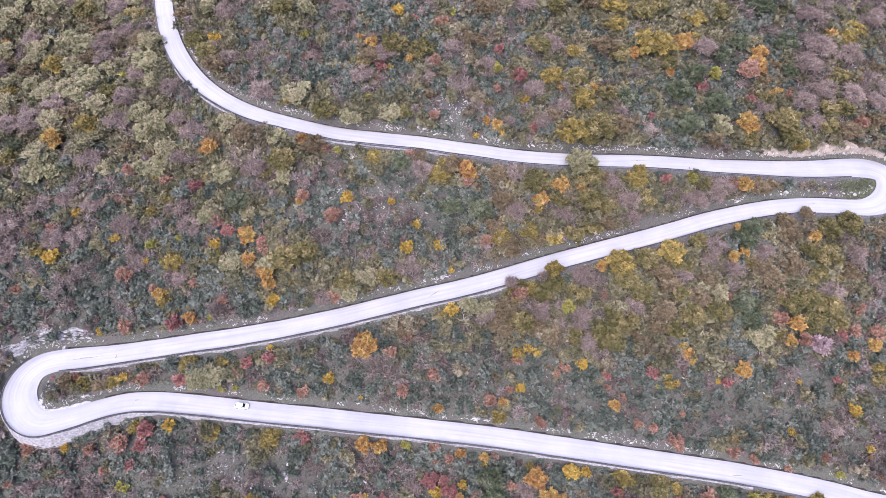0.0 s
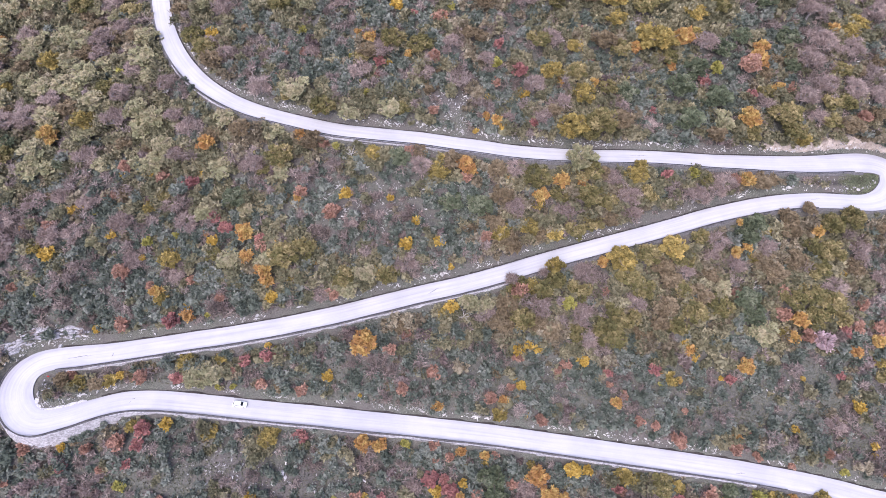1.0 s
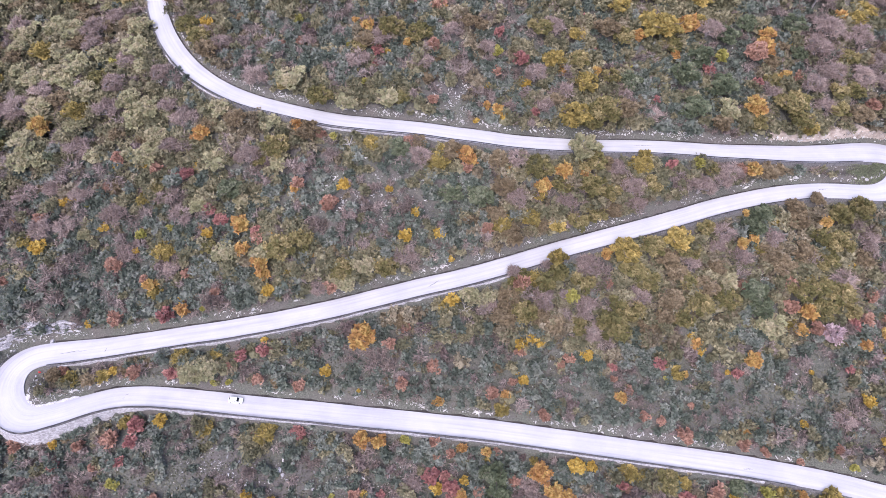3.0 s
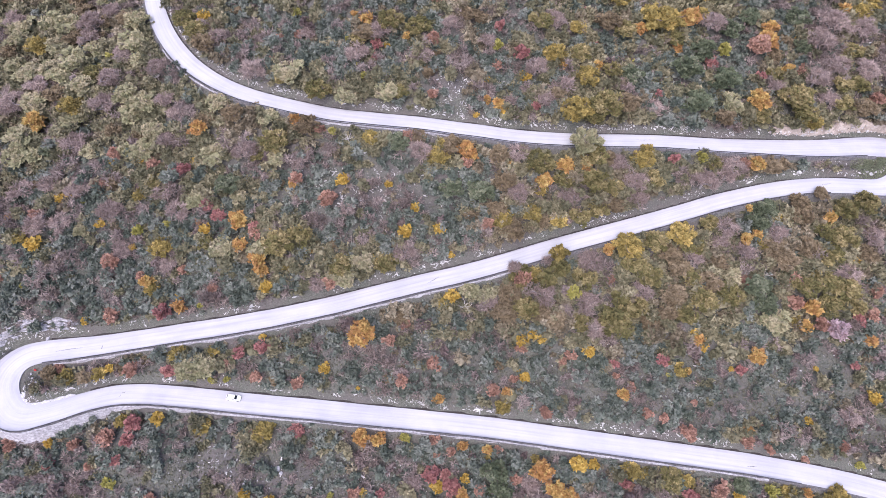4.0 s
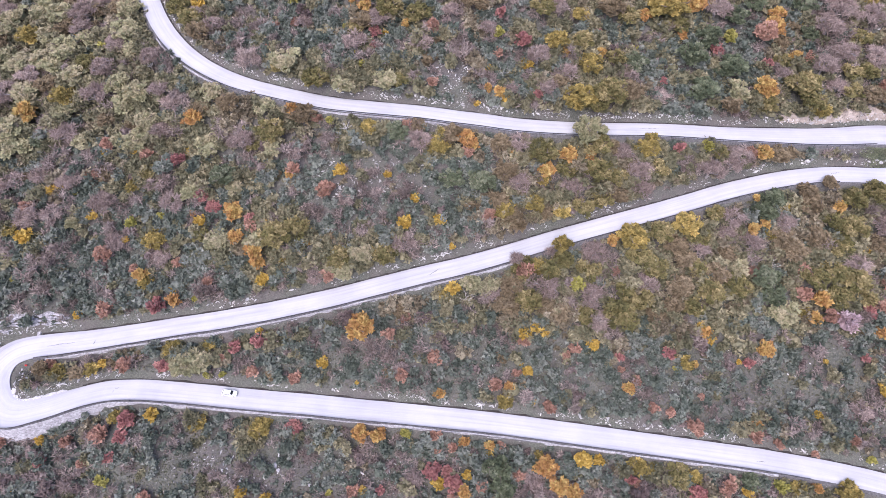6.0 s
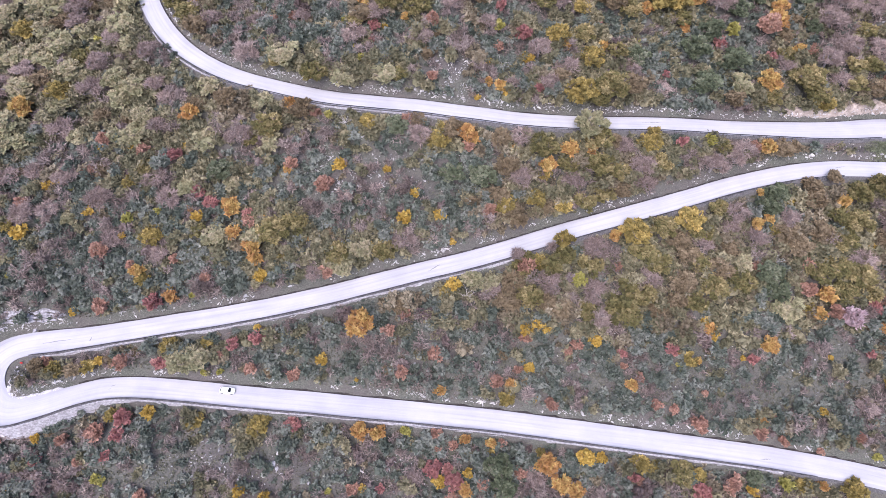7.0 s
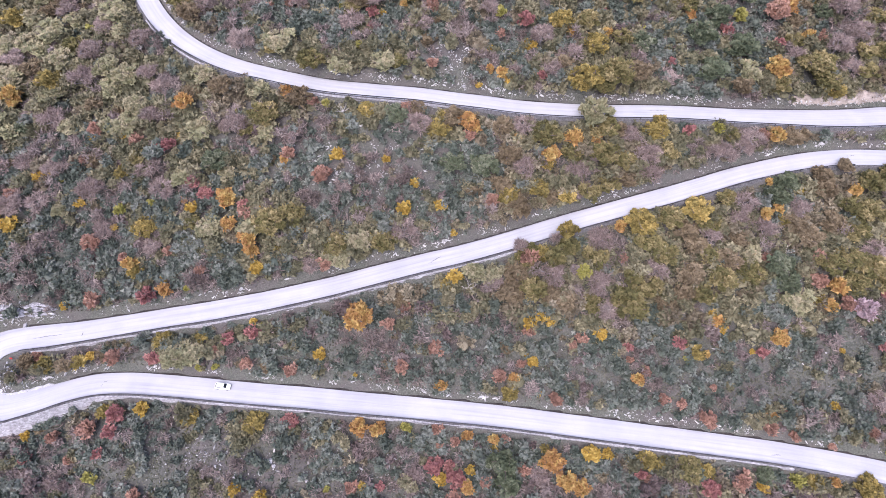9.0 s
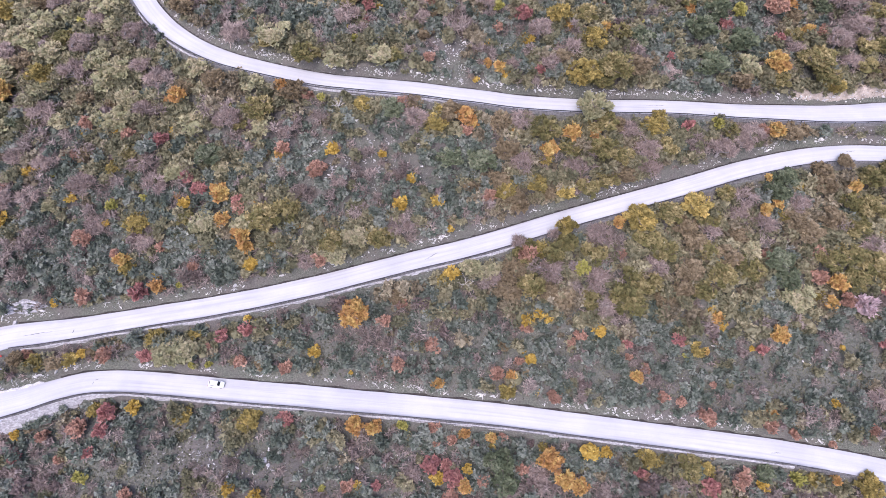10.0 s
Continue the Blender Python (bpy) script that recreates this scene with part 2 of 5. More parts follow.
MIDDLE_STRETCH = [
    (85.0, 11.3, 5.85), (75.5, 8.5, 5.85), (66.1, 5.9, 5.85), (56.9, 3.5, 5.85), (47.7, 1.1, 5.85), (38.6, -1.3, 5.85), (29.5, -3.9, 5.85),
    (20.5, -6.6, 5.85), (11.6, -9.1, 5.85), (2.8, -11.3, 5.85), (-5.9, -13.1, 5.85), (-14.6, -15.2, 5.85), (-23.3, -17.3, 5.85), (-31.9, -19.4, 5.85),
    (-40.4, -21.1, 5.85), (-48.9, -22.8, 5.85), (-57.5, -24.2, 5.85), (-66.0, -25.5, 5.85), (-74.5, -26.5, 5.85), (-83.0, -27.7, 5.85), (-91.5, -28.8, 6.00),
]
LEFT_BEND = [
    (-100.0, -29.9, 6.20), (-108.6, -30.7, 6.80), (-117.2, -31.5, 7.00), (-121.9, -33.2, 8.00), (-124.7, -36.6, 9.30), (-125.3, -41.1, 9.80), (-123.6, -45.2, 9.50),
    (-120.3, -48.8, 8.50), (-116.4, -50.1, 7.50), (-112.2, -49.3, 6.60), (-107.1, -47.7, 6.20), (-101.4, -45.5, 5.85), (-93.8, -43.4, 5.85), (-85.7, -42.9, 5.85),
]
LOWER_STRETCH = [
    (-76.6, -43.4, 5.85), (-66.1, -44.3, 5.85), (-56.3, -45.3, 5.85), (-47.9, -46.0, 5.85), (-39.5, -46.6, 5.85), (-31.0, -47.4, 5.85), (-22.6, -48.2, 5.85),
    (-14.2, -48.9, 5.85), (-5.7, -49.7, 5.85), (2.7, -50.5, 5.85), (11.1, -51.3, 5.85), (19.6, -52.3, 5.85), (28.0, -53.4, 5.85), (36.4, -54.5, 5.85),
    (44.7, -55.6, 5.85), (53.1, -56.7, 5.85), (61.4, -57.8, 5.85), (69.8, -58.9, 5.85), (78.1, -60.0, 5.85), (86.3, -61.1, 5.85), (94.5, -62.5, 5.85),
    (102.7, -63.9, 5.85), (110.7, -65.5, 5.85), (118.7, -67.3, 5.85), (126.5, -69.3, 5.85),
]
ROAD_TOP = [(-108.0, 150.0, 6.0), (-107.0, 125.0, 6.0), (-104.0, 106.0, 6.0)]
ROAD_END = [(150.0, -73.5, 5.85), (190.0, -80.0, 5.85)]
LINE = np.array(ROAD_TOP + UPPER_STRETCH + RIGHT_BEND + MIDDLE_STRETCH + LEFT_BEND + LOWER_STRETCH + ROAD_END)


def resample(line, step):
    """A smooth curve through the points, at even steps."""
    pts = []
    for i in range(len(line) - 1):
        p0, p1, p2, p3 = line[max(i - 1, 0)], line[i], line[i + 1], line[min(i + 2, len(line) - 1)]
        d = [max(np.linalg.norm((b - a)[:2]), 1e-6) ** 0.5 for a, b in ((p0, p1), (p1, p2), (p2, p3))]
        m1 = (p2 - p1) if i == 0 else ((p1 - p0) / d[0] - (p2 - p0) / (d[0] + d[1]) + (p2 - p1) / d[1]) * d[1]
        m2 = (p2 - p1) if i == len(line) - 2 else ((p2 - p1) / d[1] - (p3 - p1) / (d[1] + d[2]) + (p3 - p2) / d[2]) * d[1]
        for t in np.linspace(0, 1, 24, endpoint=False):
            pts.append((2 * t**3 - 3 * t**2 + 1) * p1 + (t**3 - 2 * t**2 + t) * m1 + (-2 * t**3 + 3 * t**2) * p2 + (t**3 - t**2) * m2)
    pts = np.array(pts + [line[-1]])
    for _ in range(60):
        pts[1:-1, :2] = 0.5 * pts[1:-1, :2] + 0.25 * (pts[:-2, :2] + pts[2:, :2])
    s = np.r_[0, np.cumsum(np.hypot(*np.diff(pts[:, :2], axis=0).T))]
    e = np.arange(0, s[-1], step)
    return np.stack([np.interp(e, s, pts[:, k]) for k in range(3)], 1), e


CENTRE, ALONG = resample(LINE, 1.25)
START = ALONG[np.argmin(np.hypot(CENTRE[:, 0] - UPPER_STRETCH[0][0], CENTRE[:, 1] - UPPER_STRETCH[0][1]))]
ROAD_S = (ALONG - START) / 826.5
ROAD_Z = 21.759 - 56.123 * ROAD_S + 4.991 * ROAD_S**2
ROAD_HALF = CENTRE[:, 2] / 2
TANGENT = np.gradient(CENTRE[:, :2], axis=0)
TANGENT /= np.linalg.norm(TANGENT, axis=1)[:, None]
NORMAL = np.stack([-TANGENT[:, 1], TANGENT[:, 0]], 1)


# ---- the hillside ----
def hillside(x, y):
    """The lie of the land without the road."""
    cx, cy = np.clip(x, -170, 170) / 100, np.clip(y, -150, 140) / 100
    z = -1.313 + -3.364 * cx + 39.101 * cy + -0.993 * cx**2 + 1.118 * cx * cy + -0.546 * cy**2 + 0.790 * cx**3 + -1.473 * cx**2 * cy + 0.272 * cx * cy**2 + -0.484 * cy**3
    z -= 11.0 * np.exp(-((x + 135) ** 2 + (y - 92) ** 2) / (2 * 42.0**2))
    z += 0.25 * (np.clip(y, -600, 900) - np.clip(y, -150, 140))
    return z


ROAD_LIFT = ROAD_Z - hillside(CENTRE[:, 0], CENTRE[:, 1])


def wall_height(s):
    """Drop below the road's lower edge, by the metres along the road from its start in view."""
    k = [0, 60, 90, 150, 220, 300, 420, 445, 530, 556, 572, 585, 600, 612, 640, 780, 830]
    h = [0.8, 1.0, 0.9, 0.8, 0.7, 0.6, 0.7, 1.0, 1.1, 0.9, 3.0, 4.2, 3.2, 1.7, 1.2, 1.0, 0.8]
    return np.interp(s, k, h)


DROP = wall_height(ALONG - START)


def land(x, y):
    """Height of the land, the metres to the road's edge, and how far that edge is uphill (+) or downhill (-) of the road, for flat arrays."""
    z, edge, up = np.zeros(len(x)), np.zeros(len(x)), np.zeros(len(x))
    for a in range(0, len(x), 5000):
        px, py = x[a:a + 5000, None], y[a:a + 5000, None]
        dx, dy = px - CENTRE[None, :, 0], py - CENTRE[None, :, 1]
        d = np.sqrt(dx * dx + dy * dy) + 1e-3
        i = np.argmin(d - ROAD_HALF[None], axis=1)
        r = np.arange(len(i))
        e = d[r, i] - ROAD_HALF[i]
        w = 1 / (np.maximum(d - ROAD_HALF[None] * 0.8, 0.3)) ** 3
        w /= w.sum(1, keepdims=True)
        u = dy / d
        lift = (w * ROAD_LIFT[None]).sum(1)
        bank = (w * np.where(u > 0, 0.9 * u, DROP[None] * u)).sum(1)
        base = hillside(px[:, 0], py[:, 0])
        fade = 1 - smooth_step(3.0, 24.0, e)
        rise = smooth_step(0.6, 2.0, e) * (1 - smooth_step(4.0, 18.0, e))
        out = base + lift * fade + bank * rise
        on = 1 - smooth_step(0.6, 1.9, e)
        out = out * (1 - on) + (ROAD_Z[i] - 0.35) * on
        limit = ROAD_Z[i] - 0.85 * DROP[i] * np.clip(-1.6 * u[r, i], 0, 1) + 5 * np.maximum(e - 4.0, 0) + 3 * np.maximum(1.2 - e, 0)
        out = np.where((u[r, i] < -0.2) & (e > 0.5), np.minimum(out, limit), out)
        out += (0.35 * wave_noise(px[:, 0], py[:, 0], 9.0, 3) + 0.9 * wave_noise(px[:, 0], py[:, 0], 34.0, 4)) * smooth_step(1.5, 9.0, e)
        z[a:a + 5000], edge[a:a + 5000], up[a:a + 5000] = out, e, u[r, i]
    return z, edge, up


STEP = 1.0
FINE_X, FINE_Y = np.arange(-172, 172.1, STEP), np.arange(-146, 140.1, STEP)
GX, GY = np.meshgrid(FINE_X, FINE_Y)
LAND_Z, LAND_EDGE, LAND_UP = (a.reshape(GX.shape) for a in land(GX.ravel(), GY.ravel()))


def sample(grid, x, y):
    fx = np.clip((x - FINE_X[0]) / STEP, 0, len(FINE_X) - 1.001)
    fy = np.clip((y - FINE_Y[0]) / STEP, 0, len(FINE_Y) - 1.001)
    i, j = fx.astype(int), fy.astype(int)
    u, v = fx - i, fy - j
    return grid[j, i] * (1 - u) * (1 - v) + grid[j, i + 1] * u * (1 - v) + grid[j + 1, i] * (1 - u) * v + grid[j + 1, i + 1] * u * v


def build_ground():
    far = np.array([6, 20, 50, 110, 220, 420, 800, 1500, 2600.0])
    xs = np.r_[FINE_X[0] - far[::-1], FINE_X, FINE_X[-1] + far]
    ys = np.r_[FINE_Y[0] - far[::-1], FINE_Y, FINE_Y[-1] + far]
    x, y = np.meshgrid(xs, ys)
    z = np.zeros_like(x)
    n = len(far)
    z[n:-n, n:-n] = LAND_Z
    edge = np.ones_like(x, dtype=bool)
    edge[n:-n, n:-n] = False
    near = sample(LAND_Z, np.clip(x[edge], FINE_X[0], FINE_X[-1]), np.clip(y[edge], FINE_Y[0], FINE_Y[-1]))
    away = np.clip(y[edge], -700, 900) - np.clip(y[edge], FINE_Y[0], FINE_Y[-1])
    z[edge] = near + 0.3 * away
    rows, cols = x.shape
    k = np.arange(rows * cols).reshape(rows, cols)
    faces = np.stack([k[:-1, :-1], k[:-1, 1:], k[1:, 1:], k[1:, :-1]], -1).reshape(-1, 4)
    ob = link_mesh("ground", np.stack([x, y, z], -1).reshape(-1, 3), faces, GROUND, True)
    return tagged(ob, "dry grassy hillside of grey-brown stony soil", "ground", kind="structure")


build_ground()


def ribbon(name, mat, first, last, profile, label, category, seed=0, ragged=0.0):
    """A strip swept along the road between two distances; profile: (offset beyond the edge as a function of side, height) pairs."""
    pick = np.where((ALONG - START >= first) & (ALONG - START <= last))[0]
    rng = np.random.default_rng(seed)
    rows, uv = [], []
    for side, out, z in profile:
        wob = ragged * np.interp(np.arange(len(pick)), np.arange(0, len(pick) + 3, 3), rng.normal(0, 1, len(np.arange(0, len(pick) + 3, 3)))) if out is not None else 0
        off = np.zeros(len(pick)) if out is None else side * (ROAD_HALF[pick] + (out(pick) if callable(out) else out) + wob)
        zz = ROAD_Z[pick] + (z(pick) if callable(z) else z)
        rows.append(np.c_[CENTRE[pick, :2] + NORMAL[pick] * off[:, None], zz])
        uv.append(np.c_[off, ALONG[pick]])
    n, m = len(rows), len(pick)
    verts, uvs = np.concatenate(rows), np.concatenate(uv)
    k = np.arange(n * m).reshape(n, m)
    faces = np.stack([k[:-1, :-1], k[1:, :-1], k[1:, 1:], k[:-1, 1:]], -1).reshape(-1, 4)
    return tagged(link_mesh(name, verts, faces, mat, False, uvs), label, category, kind="structure")


# side +1 lies to the left of the way from the top of the hill to its foot
ribbon("road", ROAD, -70, 900, [(1, 0.0, -0.25), (1, 0.0, -0.01), (1, -1.4, 0.03), (1, None, 0.06), (-1, -1.4, 0.03), (-1, 0.0, -0.01), (-1, 0.0, -0.25)],
       "pale sun-bleached asphalt mountain road with two hairpin bends", "road", 5, 0.02)


def downhill_verge(first, last, side, seed):
    # the gravel's dark colour also stands for the rail's shadow along the edge
    ribbon("verge", GRAVEL, first, last, [(side, -0.25, -0.12), (side, -0.04, -0.02), (side, 0.25, -0.05), (side, 0.5, -0.12), (side, 0.95, lambda i: -0.4 - 0.3 * DROP[i])],
           "grey gravel verge along the lower road edge, darkened for the rail's shadow", "verge", seed, 0.06)


def downhill_wall(first, last, side, seed):
    """A battered wall whose pale top stands a hand above the verge."""
    ribbon("retaining_wall", WALL, first, last,
           [(side, 0.52, -0.35), (side, 0.54, 0.0), (side, 0.78, 0.0), (side, lambda i: 0.8 + 0.05 * DROP[i] ** 1.7, lambda i: -DROP[i] * 0.5),
            (side, lambda i: 0.84 + 0.12 * DROP[i] ** 1.7, lambda i: -DROP[i]), (side, lambda i: 0.9 + 0.14 * DROP[i] ** 1.7, lambda i: -0.8 - DROP[i])],
           "pale limestone retaining wall below the road edge", "wall", seed, 0.07)


downhill_verge(-60, 268, -1, 11)
downhill_verge(292, 553, 1, 13)
downhill_verge(560, 890, -1, 15)
ribbon("verge", PALE_GRAVEL, 573, 596, [(1, -0.3, -0.02), (1, 0.1, -0.01), (1, lambda i: 0.3 + 1.7 * np.sin(np.linspace(0, math.pi, len(i))) ** 0.7, -0.06), (1, lambda i: 0.5 + 2.0 * np.sin(np.linspace(0, math.pi, len(i))) ** 0.7, -0.6)],
       "pale loose gravel inside the hairpin bend", "verge", 16, 0.16)
downhill_wall(34, 66, -1, 17)
downhill_wall(90, 137, -1, 18)
downhill_wall(412, 549, 1, 19)
downhill_wall(562, 792, -1, 20)
# the ditch below the cut bank, its shadow line put into the soil colour
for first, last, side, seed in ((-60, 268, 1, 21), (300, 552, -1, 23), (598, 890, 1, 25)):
    ribbon("roadside_ditch", SHADED_SOIL, first, last, [(side, -0.15, -0.08), (side, -0.02, -0.02), (side, 0.25, -0.18), (side, 0.5, -0.16), (side, 1.0, -0.3)],
           "earth ditch below the cut bank, darkened for its shadow line", "ditch", seed, 0.03)


def cutting(first, last, side, seed, mat, name, label, top):
    """A rough bank of broken rock on the uphill edge of the road."""
    rng = np.random.default_rng(seed)
    pick = np.where((ALONG - START >= first) & (ALONG - START <= last))[0]
    n, rows = len(pick) * 3, 9
    k = np.linspace(pick[0], pick[-1], n)
    f = lambda a: np.interp(k, np.arange(len(a)), a)
    cx, cy, nx, ny, hw, rz = f(CENTRE[:, 0]), f(CENTRE[:, 1]), f(NORMAL[:, 0]), f(NORMAL[:, 1]), f(ROAD_HALF), f(ROAD_Z)
    ends = np.clip(np.minimum(np.arange(n), n - 1 - np.arange(n)) / 22, 0, 1) ** 0.7
    grow = ends * (0.75 + 0.35 * np.interp(np.arange(n), np.arange(0, n + 5, 5), rng.normal(0, 1, len(np.arange(0, n + 5, 5)))))
    verts = []
    for r in range(rows):
        t = r / (rows - 1)
        e = 1.0 + (1.2 + top * grow) * t + rng.normal(0, 0.12, n) * (0.3 + t)
        x, y = cx + side * nx * (hw + e), cy + side * ny * (hw + e)
        lift = -0.5 if r in (0, rows - 1) else 0.22 + 0.3 * math.sin(math.pi * t)
        z = np.maximum(sample(LAND_Z, x, y), rz - 0.3) + lift * ends + rng.normal(0, 0.13, n) * (0 if r in (0, rows - 1) else 1) - 0.35 * (1 - ends)
        verts.append(np.stack([x, y, z], 1))
    idx = np.arange(rows * n).reshape(rows, n)
    faces = np.stack([idx[:-1, :-1], idx[1:, :-1], idx[1:, 1:], idx[:-1, 1:]], -1).reshape(-1, 4)
    return tagged(link_mesh(name, np.concatenate(verts), faces, mat), label, "rock bank", kind="structure")


cutting(232, 282, 1, 41, EARTH, "rock_cutting", "beige and ochre broken rock cutting above the hairpin", 2.6)


# ---- foliage ----
def leaf_quads(centre, size, out, rng, thin=1.0, wild=0.6):
    """One bent four-cornered clump of leaves at each centre, facing about the way out."""
    n = len(centre)
    nor = out * 0.7 + rng.normal(0, wild, (n, 3))
    nor /= np.linalg.norm(nor, axis=1)[:, None] + 1e-9
    t = np.cross(nor, rng.normal(0, 1, (n, 3)))
    t /= np.linalg.norm(t, axis=1)[:, None] + 1e-9
    b = np.cross(nor, t)
    s = size[:, None] * rng.uniform(0.7, 1.3, (n, 1))
    bend = nor * s * rng.uniform(-0.35, 0.35, (n, 1))
    a = t * s * 0.62
    c = b * s * 0.62 * thin
    lop = rng.uniform(0.55, 1.15, (4, n, 1))
    v = np.stack([centre + a * lop[0] - bend, centre + c * lop[1] + bend, centre - a * lop[2] - bend, centre - c * lop[3] + bend], 1)
    return v.reshape(-1, 3)


def sprays(foot, length, width, way, rng, wild=0.45, lift=0.25):
    """One tapered spray of leaves at each foot, growing about the way given, its face to the sky, its tip drooping."""
    n = len(foot)
    d = way + rng.normal(0, wild, (n, 3))
    d[:, 2] += lift
    d /= np.linalg.norm(d, axis=1)[:, None] + 1e-9
    side = np.cross(d, np.array([0.0, 0.0, 1.0]) + rng.normal(0, 0.5, (n, 3)))
    side /= np.linalg.norm(side, axis=1)[:, None] + 1e-9
    face = np.cross(side, d)
    along, half = length[:, None], width[:, None] * 0.5
    tip = foot + d * along - face * along * rng.uniform(0.0, 0.35, (n, 1))
    slant = d * along * rng.uniform(-0.3, 0.3, (n, 1)) + face * half * rng.uniform(-0.5, 0.5, (n, 1))
    return np.stack([foot + side * half + slant, tip, foot - side * half - slant], 1).reshape(-1, 3)


def spray_faces(n):
    return np.arange(n * 3, dtype=np.int32).reshape(n, 3)


def quad_faces(n):
    return np.arange(n * 4, dtype=np.int32).reshape(n, 4)


def sphere_ways(n, rng, low=-0.25):
    z = rng.uniform(low, 1, n)
    a = rng.uniform(0, 2 * math.pi, n)
    r = np.sqrt(1 - z * z)
    return np.stack([r * np.cos(a), r * np.sin(a), z], 1)


def domes(mid, size, around, rings, low, rng, rough=0.12):
    """A closed lumpy dome of leaf mass at each middle, with half-axes size (n, 3)."""
    n = len(mid)
    top = 0.86
    z = np.concatenate([np.linspace(low, top, rings)])
    r = np.sqrt(1 - z * z)
    a = np.arange(around) * 2 * math.pi / around
    ring = np.stack([r[:, None] * np.cos(a), r[:, None] * np.sin(a), np.repeat(z[:, None], around, 1)], 2).reshape(-1, 3)
    turn = rng.uniform(0, 6.283, n)
    c, s = np.cos(turn)[:, None], np.sin(turn)[:, None]
    v = np.stack([c * ring[None, :, 0] - s * ring[None, :, 1], s * ring[None, :, 0] + c * ring[None, :, 1], np.repeat(ring[None, :, 2], n, 0)], 2)
    v *= 1 + rng.uniform(-rough, rough, (n, len(ring), 1))
    v = mid[:, None, :] + v * size[:, None, :]
    f = [(i * around + k, i * around + (k + 1) % around, (i + 1) * around + (k + 1) % around, (i + 1) * around + k) for i in range(rings - 1) for k in range(around)]
    t = (rings - 1) * around
    f += [(t, t + 1, t + 2, t + 3), (t, t + 3, t + 4, t + 5)] + ([(t, t + 5, t + 6, t + 7)] if around == 8 else [])
    f = np.array(f, dtype=np.int32)
    f = np.concatenate([f[:, :3], f[:, [0, 2, 3]]])
    return v.reshape(-1, 3), (f[None] + (np.arange(n) * len(ring))[:, None, None]).reshape(-1, 3).astype(np.int32)


def crown_leaves(spread, height, base, lumps, leaves, leaf, rng, thin=1.0):
    """The leaves of one crown: lumps of leaves heaped into an uneven dome that stands on z = 0."""
    ways = sphere_ways(lumps, rng, -0.2)
    reach = rng.uniform(0.45, 0.82, (lumps, 1))
    mid = ways * reach * np.array([spread / 2, spread / 2, (height - base) * 0.5]) + np.array([0, 0, base + (height - base) * 0.48])
    r = rng.uniform(0.2, 0.34, lumps) * spread * 1.95 / math.sqrt(lumps)
    k = rng.integers(0, lumps, leaves)
    w = sphere_ways(leaves, rng, -0.1)
    c = mid[k] + w * (r[k] * rng.uniform(0.55, 1.0, leaves))[:, None] * np.array([1, 1, 0.85])
    way = 0.7 * w + 0.4 * (c - np.array([0, 0, base])) / (0.5 * spread)
    size = leaf * rng.uniform(0.7, 1.4, leaves)
    # lumps lighten with height: light from above is put into the leaf tint
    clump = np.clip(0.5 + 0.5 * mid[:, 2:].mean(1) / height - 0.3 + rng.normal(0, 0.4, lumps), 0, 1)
    if thin < 0.3:
        return sprays(c, size * 1.7, size * thin * 1.3, 0.7 * way, rng, 0.6, 0.25), spray_faces(leaves), np.repeat(clump[k], 3)
    v = sprays(c, size * 1.2, size * thin * 2.0, way, rng, 0.6, 0.2)
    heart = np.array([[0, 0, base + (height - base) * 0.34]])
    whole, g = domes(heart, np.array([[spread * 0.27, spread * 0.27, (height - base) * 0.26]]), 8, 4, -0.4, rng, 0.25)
    # the heart's fixed low tint paints the shade inside the crown
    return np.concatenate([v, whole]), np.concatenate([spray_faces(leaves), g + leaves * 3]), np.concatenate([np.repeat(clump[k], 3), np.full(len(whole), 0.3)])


# ---- what grows where: middle x, y, reach x, reach y, then shares of the kinds ----
KINDS = ("evergreen", "bare", "olive", "ochre", "russet")
ZONES = [
    (-118, 62, 34, 34, 0.16, 0.22, 0.48, 0.12, 0.02),
    (-150, 25, 30, 25, 0.18, 0.38, 0.32, 0.09, 0.03),
    (-105, 2, 40, 20, 0.62, 0.20, 0.14, 0.02, 0.02),
    (-30, 58, 45, 20, 0.66, 0.21, 0.10, 0.02, 0.01),
    (60, 56, 32, 20, 0.58, 0.16, 0.22, 0.03, 0.01),
    (125, 62, 30, 25, 0.30, 0.48, 0.18, 0.02, 0.02),
    (60, 16, 38, 10, 0.12, 0.22, 0.48, 0.17, 0.01),
    (-28, 8, 38, 18, 0.70, 0.19, 0.08, 0.02, 0.01),
    (75, -12, 50, 13, 0.14, 0.18, 0.53, 0.14, 0.01),
    (45, -40, 85, 11, 0.75, 0.15, 0.06, 0.01, 0.03),
]
ZONES_LOW = [
    (-30, -68, 80, 14, 0.66, 0.22, 0.05, 0.02, 0.05),
    (70, -78, 50, 12, 0.42, 0.26, 0.18, 0.07, 0.07),
    (-60, -36, 40, 5, 0.36, 0.42, 0.10, 0.05, 0.07),
    (-112, -12, 30, 14, 1.4, 0.45, 0.08, 0.02, 0.03),
    (-109, -38, 11, 6, 0.2, 0.9, 1.2, 1.0, 0.3),
    (135, -30, 25, 25, 0.40, 0.36, 0.12, 0.05, 0.07),
]


